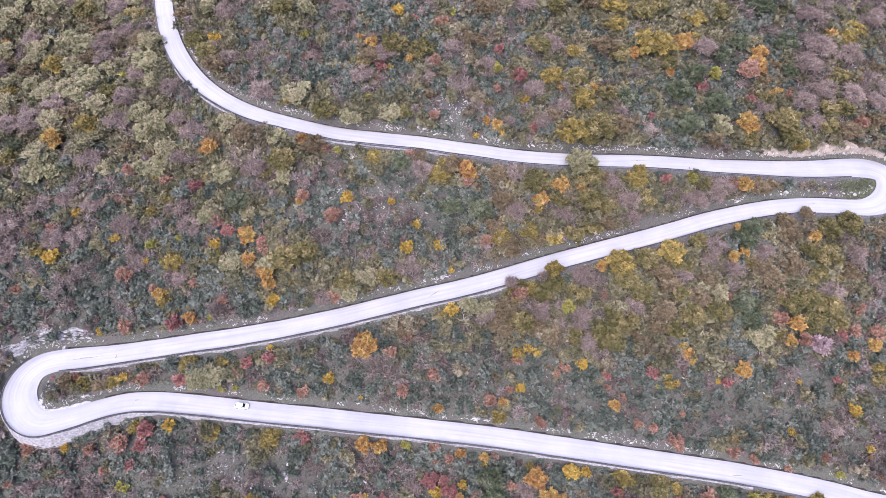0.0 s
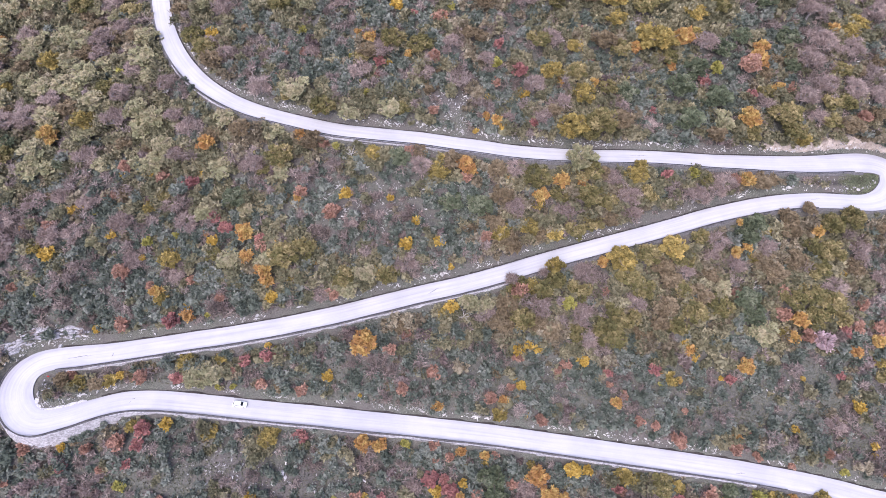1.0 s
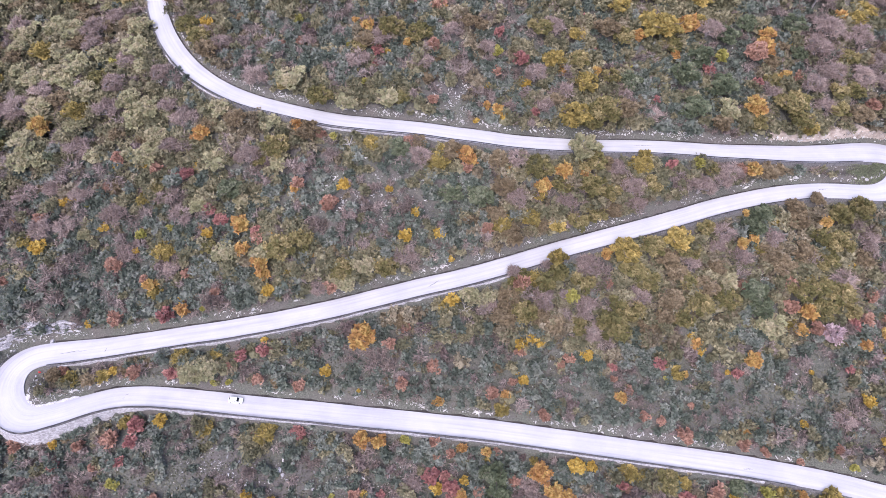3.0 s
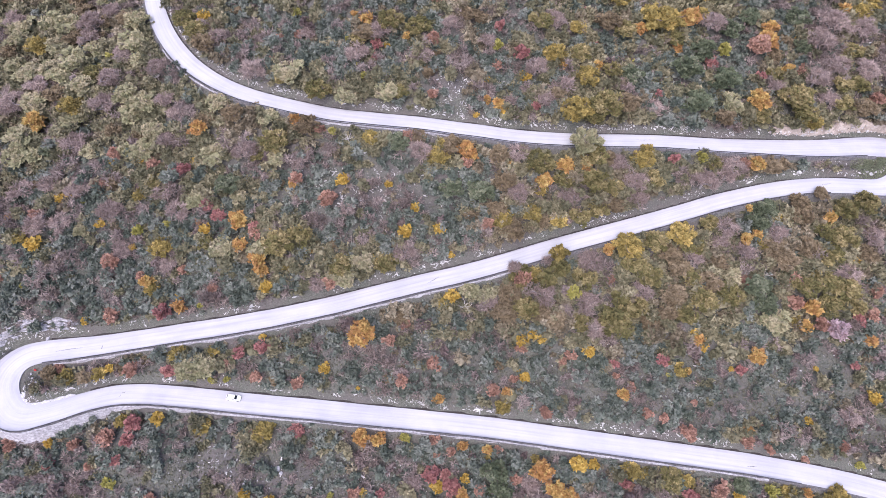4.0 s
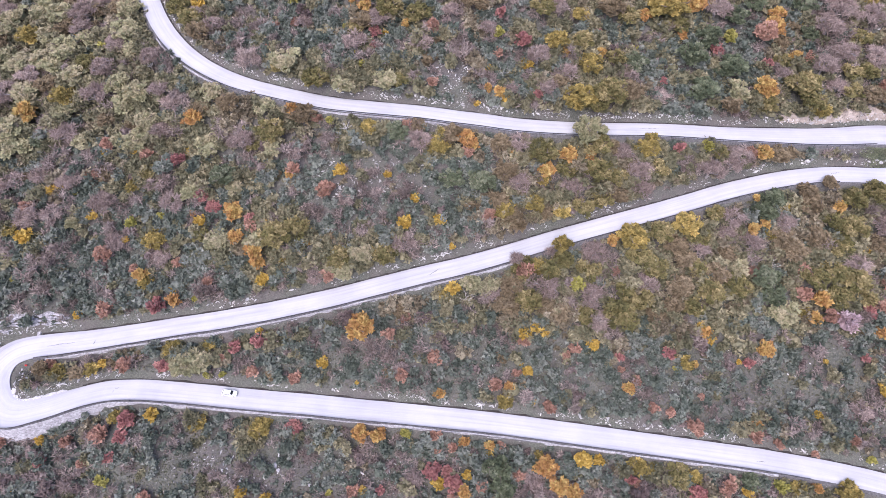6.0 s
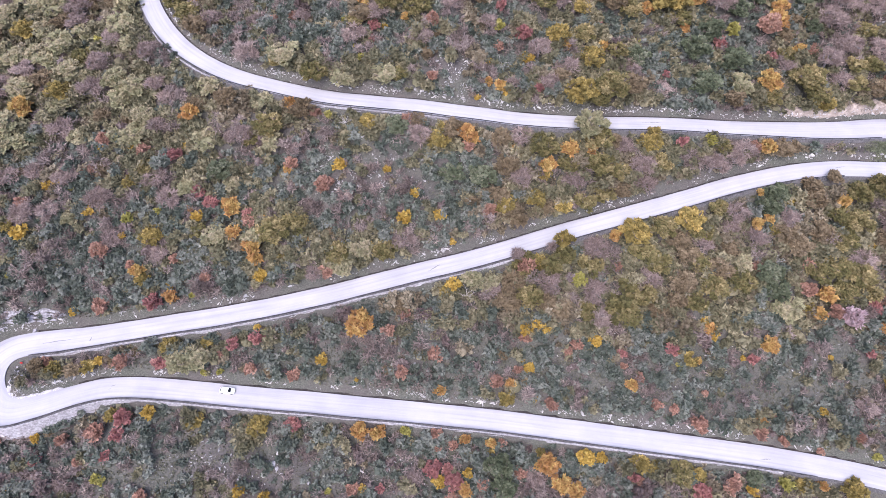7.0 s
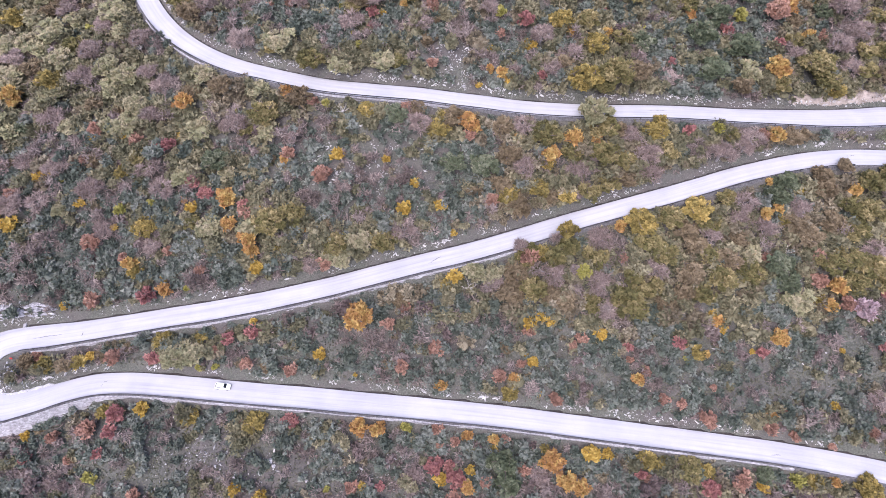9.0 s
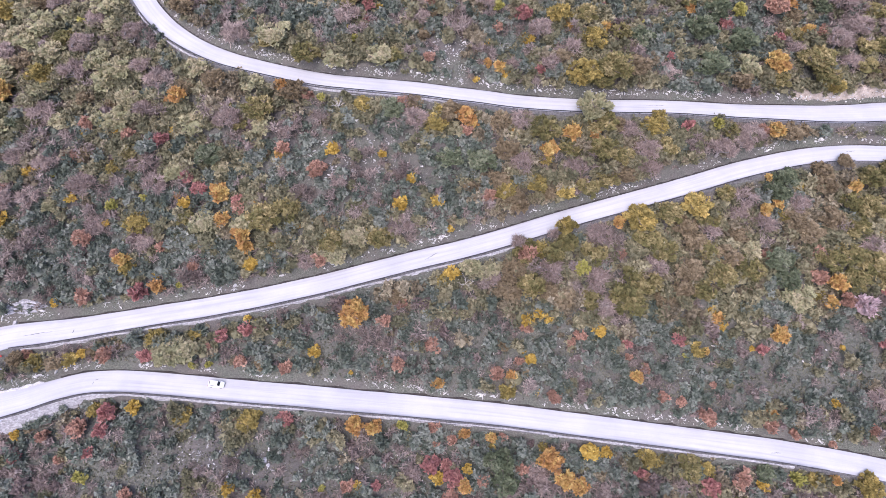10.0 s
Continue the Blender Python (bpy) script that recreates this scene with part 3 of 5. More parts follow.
def shares(x, y):
    total = np.full((len(x), 5), 1e-4)
    for cx, cy, rx, ry, *mix in ZONES + ZONES_LOW:
        g = np.exp(-(((x - cx) / rx) ** 2 + ((y - cy) / ry) ** 2))
        total += g[:, None] * np.array(mix)
    drift = np.stack([wave_noise(x, y, 26.0, 31 + k) for k in range(5)], 1)
    total = total * np.exp(1.1 * drift)
    # the undergrowth takes after the trees that stand over it
    kin = {"sage": 2, "olive": 2, "gold": 2, "ochre": 3, "bare": 1, "green": 0}
    for name, px, py, wide, *_ in PLANTS:
        if name in kin and wide > 3.4:
            near = (np.abs(x - px) < 2 * wide) & (np.abs(y - py) < 2 * wide)
            total[near, kin[name]] += (0.5 if name == "bare" else 1.1) * np.exp(-((x[near] - px) ** 2 + (y[near] - py) ** 2) / (0.85 * wide) ** 2)
    return total / total.sum(1, keepdims=True)


# bare stony patches: middle x, y, reach x, reach y, strength
STONY = [
    (3, 42, 9, 13, 0.85), (-20, 12, 17, 7, 0.7), (-33, 17, 9, 5, 0.6), (-130, -29, 9, 4.5, 0.9), (-118, -25.5, 11, 3.0, 0.9), (-62, -62, 16, 6, 0.55),
    (-20, -64, 14, 5, 0.4), (132, 17, 5, 4, 0.5), (118, 22, 12, 2.4, 0.45), (0, -14, 9, 3.5, 0.3), (123, -33, 7, 4, 0.5), (1, 80, 4, 4, 0.8), (106, 79, 4, 4, 0.8), (-120, -40, 5, 5, 0.4), (-114, -45.5, 5, 1.4, 0.9),
]


def stoniness(x, y):
    out = np.zeros(len(x))
    for cx, cy, rx, ry, k in STONY:
        out = np.maximum(out, k * np.exp(-(((x - cx) / rx) ** 2 + ((y - cy) / ry) ** 2)))
    return out


# single trees and bushes: foot x, y, crown width and, where one stands tall, its height
PLANTS = []
PLANTS += [("sage", *p) for p in [
    (-141.3, 74.3, 8.8), (-131.7, 74.8, 8), (-141.9, 67.7, 7), (-124.3, 71.6, 7.8), (-101, 71.6, 7.8), (-101.5, 63, 8.5), (-127.1, 64.8, 7.7), (-113.6, 62.3, 6),
    (-96.6, 56.7, 5.8), (-120.4, 58, 8.5), (-140.5, 58.3, 6.9), (-134.6, 54, 8.2), (-128.4, 56.3, 7.7), (-114.4, 47.2, 7.4), (-124.7, 53.1, 5.9), (-129.9, 43.5, 9.1),
    (-114.9, 36.8, 6.5), (-111.8, 46.2, 4.9), (-98.7, 42.4, 8.2), (-92.3, 39.2, 8.1), (-97, 36.7, 6.4), (-129, 41.2, 5.8), (-131.1, 30.3, 8.9), (-131.6, 24.2, 8),
]]
PLANTS += [("sage", *p) for p in [
    (-127.5, 25.9, 6.4), (-118.5, 34, 6.2), (-108.5, 24.5, 5.7), (-89, 30.1, 7.2), (-91.2, 24.9, 8), (-69, 22.1, 7.8), (-69.3, 37.4, 6.7), (-75.7, 24.9, 4.7),
    (-96.9, 25.2, 5.7), (-46.3, 44.7, 8.7), (-29.2, 38, 6.3), (-17.3, 38, 7.1), (-53.2, 32.6, 5.3), (-49.1, 20.2, 6.2), (43.2, 23.0, 8.6, 9.6), (90.5, 38.6, 6.2),
    (-73.2, 9.1, 6.5), (-65.3, -4.8, 6.8), (-125.3, -9.8, 4.2), (-107, 0.9, 4.6), (-60.8, 9.8, 4.6), (-53, -5.8, 6.3), (-23.6, -9.2, 6.7), (-28.1, -12.8, 5.7),
]]
PLANTS += [("sage", *p) for p in [
    (7.4, -16.3, 5.5), (12.7, -16.8, 4.9), (86.4, -10.8, 5.6), (97.3, -23.9, 7.9), (-72, -37.9, 6.7), (-69, -36.1, 6.1),
    (-74.4, -35.8, 5.3), (-152.9, 87.7, 8.5), (-139.2, 88.7, 8.5), (-156.2, 82.1, 7.5), (-80.3, 80.7, 6.3), (-138.5, 15.7, 5.6), (-45.5, 77.5, 6),
]]
PLANTS += [("gold", *p) for p in [
    (-134.2, 65.3, 7.8), (-116.6, 40.4, 8.2), (-21.6, 26.4, 4.7), (-1.3, 20.7, 7), (44.4, 63.3, 6), (68.8, 65.3, 10), (35.9, 53, 6.5), (45.4, 46.8, 7.3),
    (41.3, 33.4, 8.7), (0.9, 24.9, 4.4), (61.2, 21.3, 7), (62.9, 23.9, 3.5), (73.5, 65, 9.2), (83.4, 67.5, 6.3), (115.9, 33.5, 5.7), (137.1, 69.9, 7.1),
    (-90.5, 11.1, 4), (-125.3, -0.6, 3.7), (-82.8, -4.6, 6.7), (-84.9, -15.7, 3.6), (-44.6, -9.9, 3.6), (29.9, 12.3, 4.4), (17.7, 3.6, 5.8), (26.1, 5, 5.9),
]]
PLANTS += [("gold", *p) for p in [
    (35.4, 3.8, 5.9), (34.4, -6.9, 4.8, 7.0), (27.1, -11.6, 4.9), (55.2, -3.9, 8.1), (0.5, -19, 3.6), (72.1, 0.5, 7.8), (82.5, 5, 3.5), (103.9, 6.3, 4.1),
    (96.8, -2.3, 3.1), (104.5, -22.8, 3.4), (-106.4, -39.4, 3.8), (-98.1, -38.7, 3.2), (-76.2, -32.6, 5), (-66.1, -31.7, 3), (-90.9, -49.9, 3.2), (-68.1, -51.4, 3.8),
    (-50.6, -53, 5.5), (16.4, -46.8, 4.4), (11.7, -59.9, 2.2), (25.7, -59.4, 2), (52.2, -62.8, 4), (55.4, -63.1, 3.2), (68.7, -37, 3.4), (67.6, -65.8, 4.6),
]]
PLANTS += [("gold", *p) for p in [
    (96.2, -68.8, 3.7), (108.8, -70.4, 6.6), (-149.8, 56.3, 5.4), (57.5, 78.8, 8.5), (58.2, 72.8, 6.7), (85.2, 75.1, 7.4), (140.9, 74.2, 7.5), (133.7, -31.3, 3.5),
]]
PLANTS += [("ochre", *p) for p in [
    (-121.6, 78.5, 7), (-113.9, 74.5, 4.9), (-105.4, 72.7, 6), (-143.4, 63.2, 6.9), (-122.2, 67.6, 6), (-114.2, 68.1, 4.3), (-123.3, 45.7, 6.3), (-102, 31.9, 4.5),
    (-94.4, 30.6, 3.2), (-72.3, 33.6, 4.4), (-75.1, 57.2, 6.5), (-66.7, 70.4, 3), (-24, 59.2, 6.5), (-1.6, 55.4, 3.3), (-3.2, 47.6, 4), (-63.3, 32.9, 6.3),
    (-41, 29.3, 6.3), (-7.2, 27, 4.4), (8.9, 66.4, 5.8), (12.8, 66.2, 5), (53.4, 63.3, 8.3), (35.4, 39.2, 4.8), (57.4, 37.2, 7.2), (2.9, 23.5, 6.6),
]]
PLANTS += [("ochre", *p) for p in [
    (17.3, 21.3, 5.5), (50.7, 21.2, 4.7), (107, 55.1, 4.6), (111.5, 61.2, 4.2), (88, 33.3, 6.1), (139.4, 57.6, 5), (133.7, 38.1, 7.9), (101.5, 20.3, 6.4),
    (105.7, 21.7, 3.8), (-125.3, 16.6, 2.8), (-100.8, 15.6, 3.8), (-100.5, 11.7, 2.3), (-85.1, 7.8, 2), (-48.1, 14.3, 3.1), (-32.2, -3.2, 2.7), (-12.3, -23.3, 4.5),
    (18.7, 13.6, 6.5), (56.2, 16.9, 4.4), (16.1, 6.2, 5.6), (8.6, 5.2, 3.4), (20.9, 0.2, 6.5), (29.9, 3.3, 4.3), (52.2, 8.3, 5), (19.7, -16.6, 6.4),
]]
PLANTS += [("ochre", *p) for p in [
    (17.9, -21.8, 6.3), (28.7, -22.2, 4.8), (32.9, -23.8, 6), (60.5, -24.1, 5.1), (109.5, 6.3, 7.3), (109.2, 10.1, 5.7), (115.8, 11.9, 4.4), (100, -4, 6.5),
    (110.4, -3.5, 6.5), (128.3, -4.9, 5.3), (68.3, -4.8, 6.5), (70.6, -9, 6.2), (83.4, -6.8, 5), (78.8, -13.7, 7), (67.8, -17, 7), (66.2, -22, 5.7),
    (102.9, -6.9, 7.1), (-112.1, -38, 3.8), (-101.6, -39.6, 3.5), (-92.5, -36.7, 3.2), (-86, -34.4, 2.5), (-106.4, -53.9, 2.6), (-48.7, -40, 2.6), (-16, -39.7, 2.8),
]]
PLANTS += [("ochre", *p) for p in [
    (16, -35.5, 2.7), (22.2, -42.2, 2.1), (84.8, -32.5, 1.3), (96.1, -32.5, 2), (123, -36.1, 1.6), (121.6, -28.3, 1.7), (73.8, -48.5, 1.2), (92.8, -55.3, 2.5),
    (-146.2, 84.4, 6.5), (-124.4, 82.9, 5.2), (-152.2, 67.7, 6.9), (-89.8, 80.3, 5.4), (146.4, 60.3, 4.9), (143.7, 42.7, 5.5), (138.4, 6.2, 4.6), (14.5, 77.6, 6),
]]
PLANTS += [("bare", *p) for p in [
    (-117.2, 72.9, 8.7), (-117.3, 66.8, 6.9), (-110.6, 77.6, 7), (-103.5, 59.3, 6.7), (-130.4, 49.7, 7.6), (-105.3, 48.9, 7.4), (-136.8, 42.9, 8.3), (-106.6, 39.7, 8.2),
    (-85.7, 39.4, 5.6), (-89.9, 51.3, 6.6), (-121.4, 30, 4.8), (-114.1, 27.5, 8), (-71.2, 59.7, 4.9), (-81.5, 35.6, 5.6), (-84.1, 26.9, 5.5), (-19.5, 60.2, 7.3),
    (-57.8, 45.7, 6.4), (-26.5, 52.9, 6.5), (-6.3, 52.8, 5.7), (-42.9, 60.9, 4.9), (-7.2, 22, 7), (-59.4, 22.2, 7), (-43.4, 19.8, 5.4), (3.4, 62.9, 4.9),
]]
PLANTS += [("bare", *p) for p in [
    (14.9, 57.8, 4.9), (36.5, 65.2, 6.6), (29.5, 48.6, 7.3), (38, 43, 6.4), (21.6, 37.8, 4), (32.2, 36.8, 5.5), (57.6, 44.2, 4.9), (65.8, 37, 5.6),
    (23.2, 22.2, 5.5), (54.1, 19.9, 5.5), (86.7, 64.5, 8.3), (106.2, 44.7, 4.9), (122.5, 60, 9.2), (126.5, 65.3, 9.3), (118.8, 47.1, 7.4), (136.4, 64.1, 9.2),
    (135.8, 50.8, 7.5), (122.5, 41.1, 5.7), (127, 52.1, 7.5), (89.6, 19.7, 7.2), (-128.3, 13.7, 6.3), (-119.4, 15.3, 5.5), (-110.2, 13.9, 7), (-83.2, 11.4, 6.2),
]]
PLANTS += [("bare", *p) for p in [
    (-120.2, 2.6, 7.7), (-98.3, 5, 6.1), (-78.7, 5.5, 6.4), (-95.3, -5.2, 5.3), (-81, -9, 4.8), (-113.9, 3.2, 5.8), (-28.6, 6.1, 4.3), (-36.6, -15, 4.2),
    (-11.4, -6.4, 5.8), (22.8, 10.4, 5.9), (38.5, 10.5, 6.5), (59.2, 14.7, 6.6), (59.1, 9.9, 5.6), (44.3, -7, 6.5), (20.9, -10.8, 3.6, 5.4), (30.3, -8.1, 2.6, 4.6), (29.5, -17.4, 6.4), (13.9, -19.2, 4.8),
    (42.2, -19.3, 6.4), (44.7, -26.2, 5.7), (58.5, -16.4, 5.8), (79.7, 15.2, 7.6), (87.4, 17.7, 5.7), (86, 2.2, 5.9), (83.7, -1.5, 4.4), (101.1, 1, 5.6),
]]
PLANTS += [("bare", *p) for p in [
    (130.9, 0.4, 6.3), (75.2, -6.3, 5), (90.9, -5.1, 5.6), (120.9, -11.3, 6.2), (-101.1, -66.9, 3.9), (-8.2, -66.2, 4), (23.7, -65.5, 4.6), (116.5, -49.3, 5),
    (-117.3, 88.3, 8.5), (-143.8, 40.9, 7.8), (-73.9, 78, 7.1), (124.9, 77.2, 8.1), (148.4, 78.1, 8.1), (143.8, 47.8, 6.6), (137, -8.1, 5.9), (-136.3, 6.8, 6.2),
    (-134.6, -2.3, 6.1), (-144.6, 76.4, 7), (-34.9, 77.1, 6), (27.8, 78.2, 6),
]]
PLANTS += [("yellow", *p) for p in [
    (-119.8, 65.3, 1.7), (-102.3, 22.1, 1.9), (-92.5, 22.4, 3.3), (-76.3, 21.4, 2.2), (-76.8, 68.6, 3.5), (-17.4, 57.2, 2), (26.2, 47.4, 3.7), (14.2, 45, 2.1),
    (19.3, 34, 2.5), (10.5, 33.6, 1.7), (39, 21.3, 2.8), (115.6, 62.9, 2.2), (-115.4, 10.8, 2.7), (-112.8, 11.9, 1.6), (-102.1, 2.7, 2.4), (-70.3, 0.5, 2.7),
    (-121.3, -2.8, 3.8), (-92.1, -3.8, 2), (-77.4, -17.6, 1.8), (-103.6, -23.9, 2.1), (-29.5, 13.8, 3.3), (-16.3, 13.9, 2.1), (-8.1, 6.8, 2.4), (-11.1, -0.5, 3.3),
]]
PLANTS += [("yellow", *p) for p in [
    (-1, 0.4, 3.2), (-38.4, -2.2, 1.9), (-51.5, -15.7, 3.2), (-20.2, -7.8, 2.7), (-14.5, -22.7, 1.1), (-52.3, -28.3, 1.8), (2.3, -6.2, 1.7), (2.5, -17.5, 3.7),
    (119.7, 6.3, 2.1), (124.6, -7, 2.3), (74.3, -26.7, 2.4), (-95, -37, 2.2), (-80.7, -49.4, 3.2), (-109.9, -55.8, 2.1), (-114.7, -67.7, 1.5), (-106, -68.1, 1.8),
    (-34.2, -36.8, 2.7), (-24.6, -41.8, 1), (-2, -66.9, 2.8), (-22.3, -68.3, 1.9), (-54.4, -69.1, 2.6), (22.6, -29.5, 2.9), (28.6, -29.4, 2.4), (25.7, -28.4, 2.6),
]]
PLANTS += [("yellow", *p) for p in [
    (19.9, -29.7, 1), (42.1, -32.4, 3.1), (23.1, -39.3, 2.6), (21.6, -36.9, 1.2), (24.4, -46.9, 1.4), (5.8, -64.9, 2.1), (35.7, -67.7, 1.6), (37.6, -61.3, 4.3),
    (42, -61.4, 2.5), (76.2, -30.2, 2.4), (83.5, -36.7, 1.3), (108.3, -36.7, 1.4), (123.5, -44.8, 3.1), (104.2, -50.7, 2.1), (82.6, -69.4, 2.6), (-15, 75.5, 3.7),
    (126.7, -57.7, 1.8), (78.3, 81.6, 2.1), (127.1, -55, 2.2), (-47.9, -70.8, 3.1),
]]
PLANTS += [("lime", *p) for p in [
    (-108.8, 59.4, 3), (-46.6, 67.9, 2.6), (-29.8, 59.1, 1.7), (-34.7, 56.6, 1.4), (-24.5, 45.4, 2.8), (-26.7, 51.3, 1.1), (-33.4, 28.5, 2.2), (-59.8, 27.4, 1.5),
    (-28.8, 23.2, 1.6), (17.9, 56.8, 3.4), (60.5, 53.2, 1.9), (91, 56.4, 4.1), (79.7, 22.5, 3.1), (-109.1, 10.5, 1.2), (-90.4, 0.8, 3), (-82.2, 2.6, 2.2),
    (-69.3, 11.6, 1.6), (-123.7, -13.9, 1.7), (-70.6, -20.1, 1.8), (-39.1, -10, 1.6), (37.8, -16.3, 4.3), (-66.3, -39.5, 1.8), (-92, -66, 2.7), (-50.1, -28.9, 1.7),
]]
PLANTS += [("lime", *p) for p in [
    (-61.9, -39.6, 1.5), (-11, -54.3, 2.3), (-31.5, -69, 1.5), (65.4, -38.5, 1.8), (116.6, -62.2, 2.1), (91.5, -68.5, 3.5), (3.2, 75.5, 2.5),
]]
PLANTS += [("olive", *p) for p in [
    (-110.9, 52.3, 7.5), (-83.4, 68.4, 6.7), (-78.6, 62.5, 7.5), (-26.3, 57.3, 4.9), (-16, 63.3, 7.4), (-7.2, 61.4, 7.4), (-48.2, 43.8, 5.5), (-37.7, 39, 7.1),
    (-13.5, 39.2, 5.5), (-50.9, 24.9, 7.8), (-56.3, 21.9, 4.7), (31.9, 63.7, 7.4), (58.7, 61.8, 6.6), (44, 53.9, 6.6), (54.1, 49.2, 5.7), (49.9, 34.9, 9.5),
    (46.6, 32.2, 6.3), (29.9, 19.6, 7.8), (46.1, 21.3, 7.9), (74.5, 60.7, 6.7), (106.5, 49.4, 4.9), (99.2, 34.5, 6.1), (111.7, 40.2, 10.1), (113, 35.5, 7.8),
]]
PLANTS += [("olive", *p) for p in [
    (133.4, 57.7, 6.7), (128, 45.9, 5.3), (133.3, 45.5, 6.6), (126.7, 39.4, 5.7), (83.9, 21.1, 5.1), (-86.8, 14.3, 5.4), (-69.7, -3.7, 4.8), (-48.1, -4.4, 8.8),
    (-41.9, -1.4, 6.4), (-30.1, -9.9, 7.3), (-16.7, -9.6, 6.6), (36.6, 14.7, 5.5), (45.8, 14.2, 8.1), (52, 13.3, 6.6), (65, 15.3, 5.3), (41.4, 4.8, 5.9),
    (46.9, 7.1, 6.5), (23.2, -11.7, 6.9), (30.6, -12.5, 6.4), (34.9, -9.6, 6.1), (57.2, -9.2, 6.4), (63.9, -2, 7.5), (61.1, -12.3, 6.4), (42.5, -11.9, 6.5),
]]
PLANTS += [("olive", *p) for p in [
    (24.3, -21.5, 7.2), (39.7, -24.9, 5.1), (52.2, -17.2, 5.8), (50.2, -24.8, 9.7), (56.8, -20.9, 6.4), (81, 3.6, 5), (75.3, -2.6, 5.9), (122.3, 6.5, 7.2),
    (128.3, 8.6, 7.5), (116.1, 1, 6.6), (120.5, -1.3, 7.8), (116.3, -5.9, 7.1), (73.7, -12.1, 6.4), (76, -18.8, 7.6), (85, -16.7, 7), (71.1, -23.2, 6.3),
    (107.3, -15.1, 7.1), (113.6, -13.4, 7.1), (118.7, -15.3, 8.6), (120.5, -19.7, 6.4), (114.4, -19.9, 7), (63.5, -65.2, 6.1), (-126.9, 86.1, 8.4), (-109.5, 85.5, 6.5),
]]
PLANTS += [("olive", *p) for p in [
    (-54.2, 77.3, 7.1), (67.9, 76.9, 8.1), (93.6, 77.5, 6.8), (133.3, -35.8, 4.1), (-141.4, 29.3, 6.8), (38.4, 78, 6),
]]
PLANTS += [("orange", *p) for p in [
    (-127.5, 35.2, 6.1), (-74.1, 29.1, 5), (-27.6, 65.8, 2.9), (-23.5, 63.8, 4), (-11.3, 59.1, 2.6), (-44.5, 31, 3.9), (63.8, 62.4, 4.1), (38.6, 50.8, 3.1),
    (49.6, 51.2, 3.2), (14.3, 37.7, 2.5), (17.4, 35.7, 3.9), (7.1, 22.4, 5.2), (9.3, 20.9, 3), (20.7, 18.4, 2.7), (36.7, 18.5, 5), (43.6, 18.4, 3.3),
    (80, 65.4, 6.2), (75.8, 57.5, 2.9), (106.1, 63.4, 5.2), (104.1, 58.8, 5.9), (110.6, 50.7, 3.5), (98.6, 38.7, 6.6), (131.5, 70.5, 3.7), (96.8, 20.1, 4.8),
]]
PLANTS += [("orange", *p) for p in [
    (-130.3, 5.6, 2.2), (-72.6, 2.7, 2), (-86.3, -14.2, 3.7), (-76.3, -21.2, 3.7), (-45.5, 12.9, 2.7), (-60.6, 2.6, 5.4), (-50.5, -1.1, 3.5), (-59.6, -4.1, 4.3),
    (-39.5, -5.1, 2.4), (-54, -9.5, 4.8), (-53.4, -12.2, 4), (-23.5, -28.8, 7.6), (30.6, 14, 4.9), (49.6, -4.3, 3.7), (94.4, 8.5, 2.5), (117, 5.7, 3.9),
    (91.7, -1.7, 3.8), (95.3, 1.1, 3), (109.1, -20.4, 5), (106.4, -25.3, 3.7), (-1.7, -45, 3.1), (-23.1, -54.3, 4.3), (-18.5, -55, 4.1), (49.6, -32.8, 1.6),
]]
PLANTS += [("orange", *p) for p in [
    (18.1, -43.1, 2.7), (51.3, -44, 3.2), (5.2, -56.5, 2.7), (12.2, -57.6, 2.7), (4.9, -68.8, 3.5), (27.6, -63, 5.3), (25, -63.6, 3.3), (30.5, -67.4, 4.8),
    (34.4, -69.1, 4.2), (75.2, -29.2, 3.5), (66.2, -35, 1.4), (71.1, -37.5, 2.1), (90.3, -34, 4.6), (125.8, -29.2, 3.6), (86.3, -52.8, 2.3), (101.2, -68.6, 2.6),
    (-154.7, 75.9, 2.9), (133, -26.4, 4.2), (127.9, -62.8, 1.7), (0.8, 71.6, 2.5),
]]
PLANTS += [("green", *p) for p in [
    (-122.9, 26.8, 5.6), (-13.1, 24.8, 6.2), (25.4, 37, 3.2), (59.9, 47.6, 7.3), (83.8, 55.7, 8.3), (76.7, 47.8, 9), (89.5, 45.9, 9), (93.2, 62.6, 8),
    (79.2, 37.9, 8.9), (100.8, 67.6, 6.7), (116.1, 67.6, 7.6), (116.4, 58.6, 5.3), (-63.9, 12.5, 7), (2.8, 12.6, 7), (11.2, 11.3, 7.5), (98.9, 8.3, 6.6),
    (96.1, 3.9, 6.6), (93, -15.1, 7), (94.6, -20.1, 6.4), (13.5, -64.2, 7.2), (15, -68.2, 6), (83.2, -66.6, 4.6), (109.2, 80.5, 8.1),
]]
PLANTS += [("rust", *p) for p in [
    (-100.6, 23.8, 3.5), (-87.8, 19.6, 3.4), (-51.8, 59.8, 2.6), (-45.7, 60.9, 2.6), (-2.8, 57.5, 4), (-52.6, 50.4, 1.4), (-2.9, 38.5, 2.8), (-37.7, 28.7, 3),
    (-10.3, 27.1, 3.4), (17.4, 50.5, 2.9), (7.1, 18.8, 3), (101.6, 56.2, 6.6), (115.2, 50.9, 3.5), (138.3, 41.6, 4), (93.1, 21.1, 3.5), (-104, 15.1, 3.4),
    (-122, 5.5, 3.4), (-97.1, -8.2, 4.8), (-76.4, -10.2, 2.4), (-88.1, -12.7, 2.6), (-67.5, -15.7, 2.6), (-95.4, -23.4, 3.9), (-43.8, 14.7, 3.3), (-33.8, 8.2, 4.9),
]]
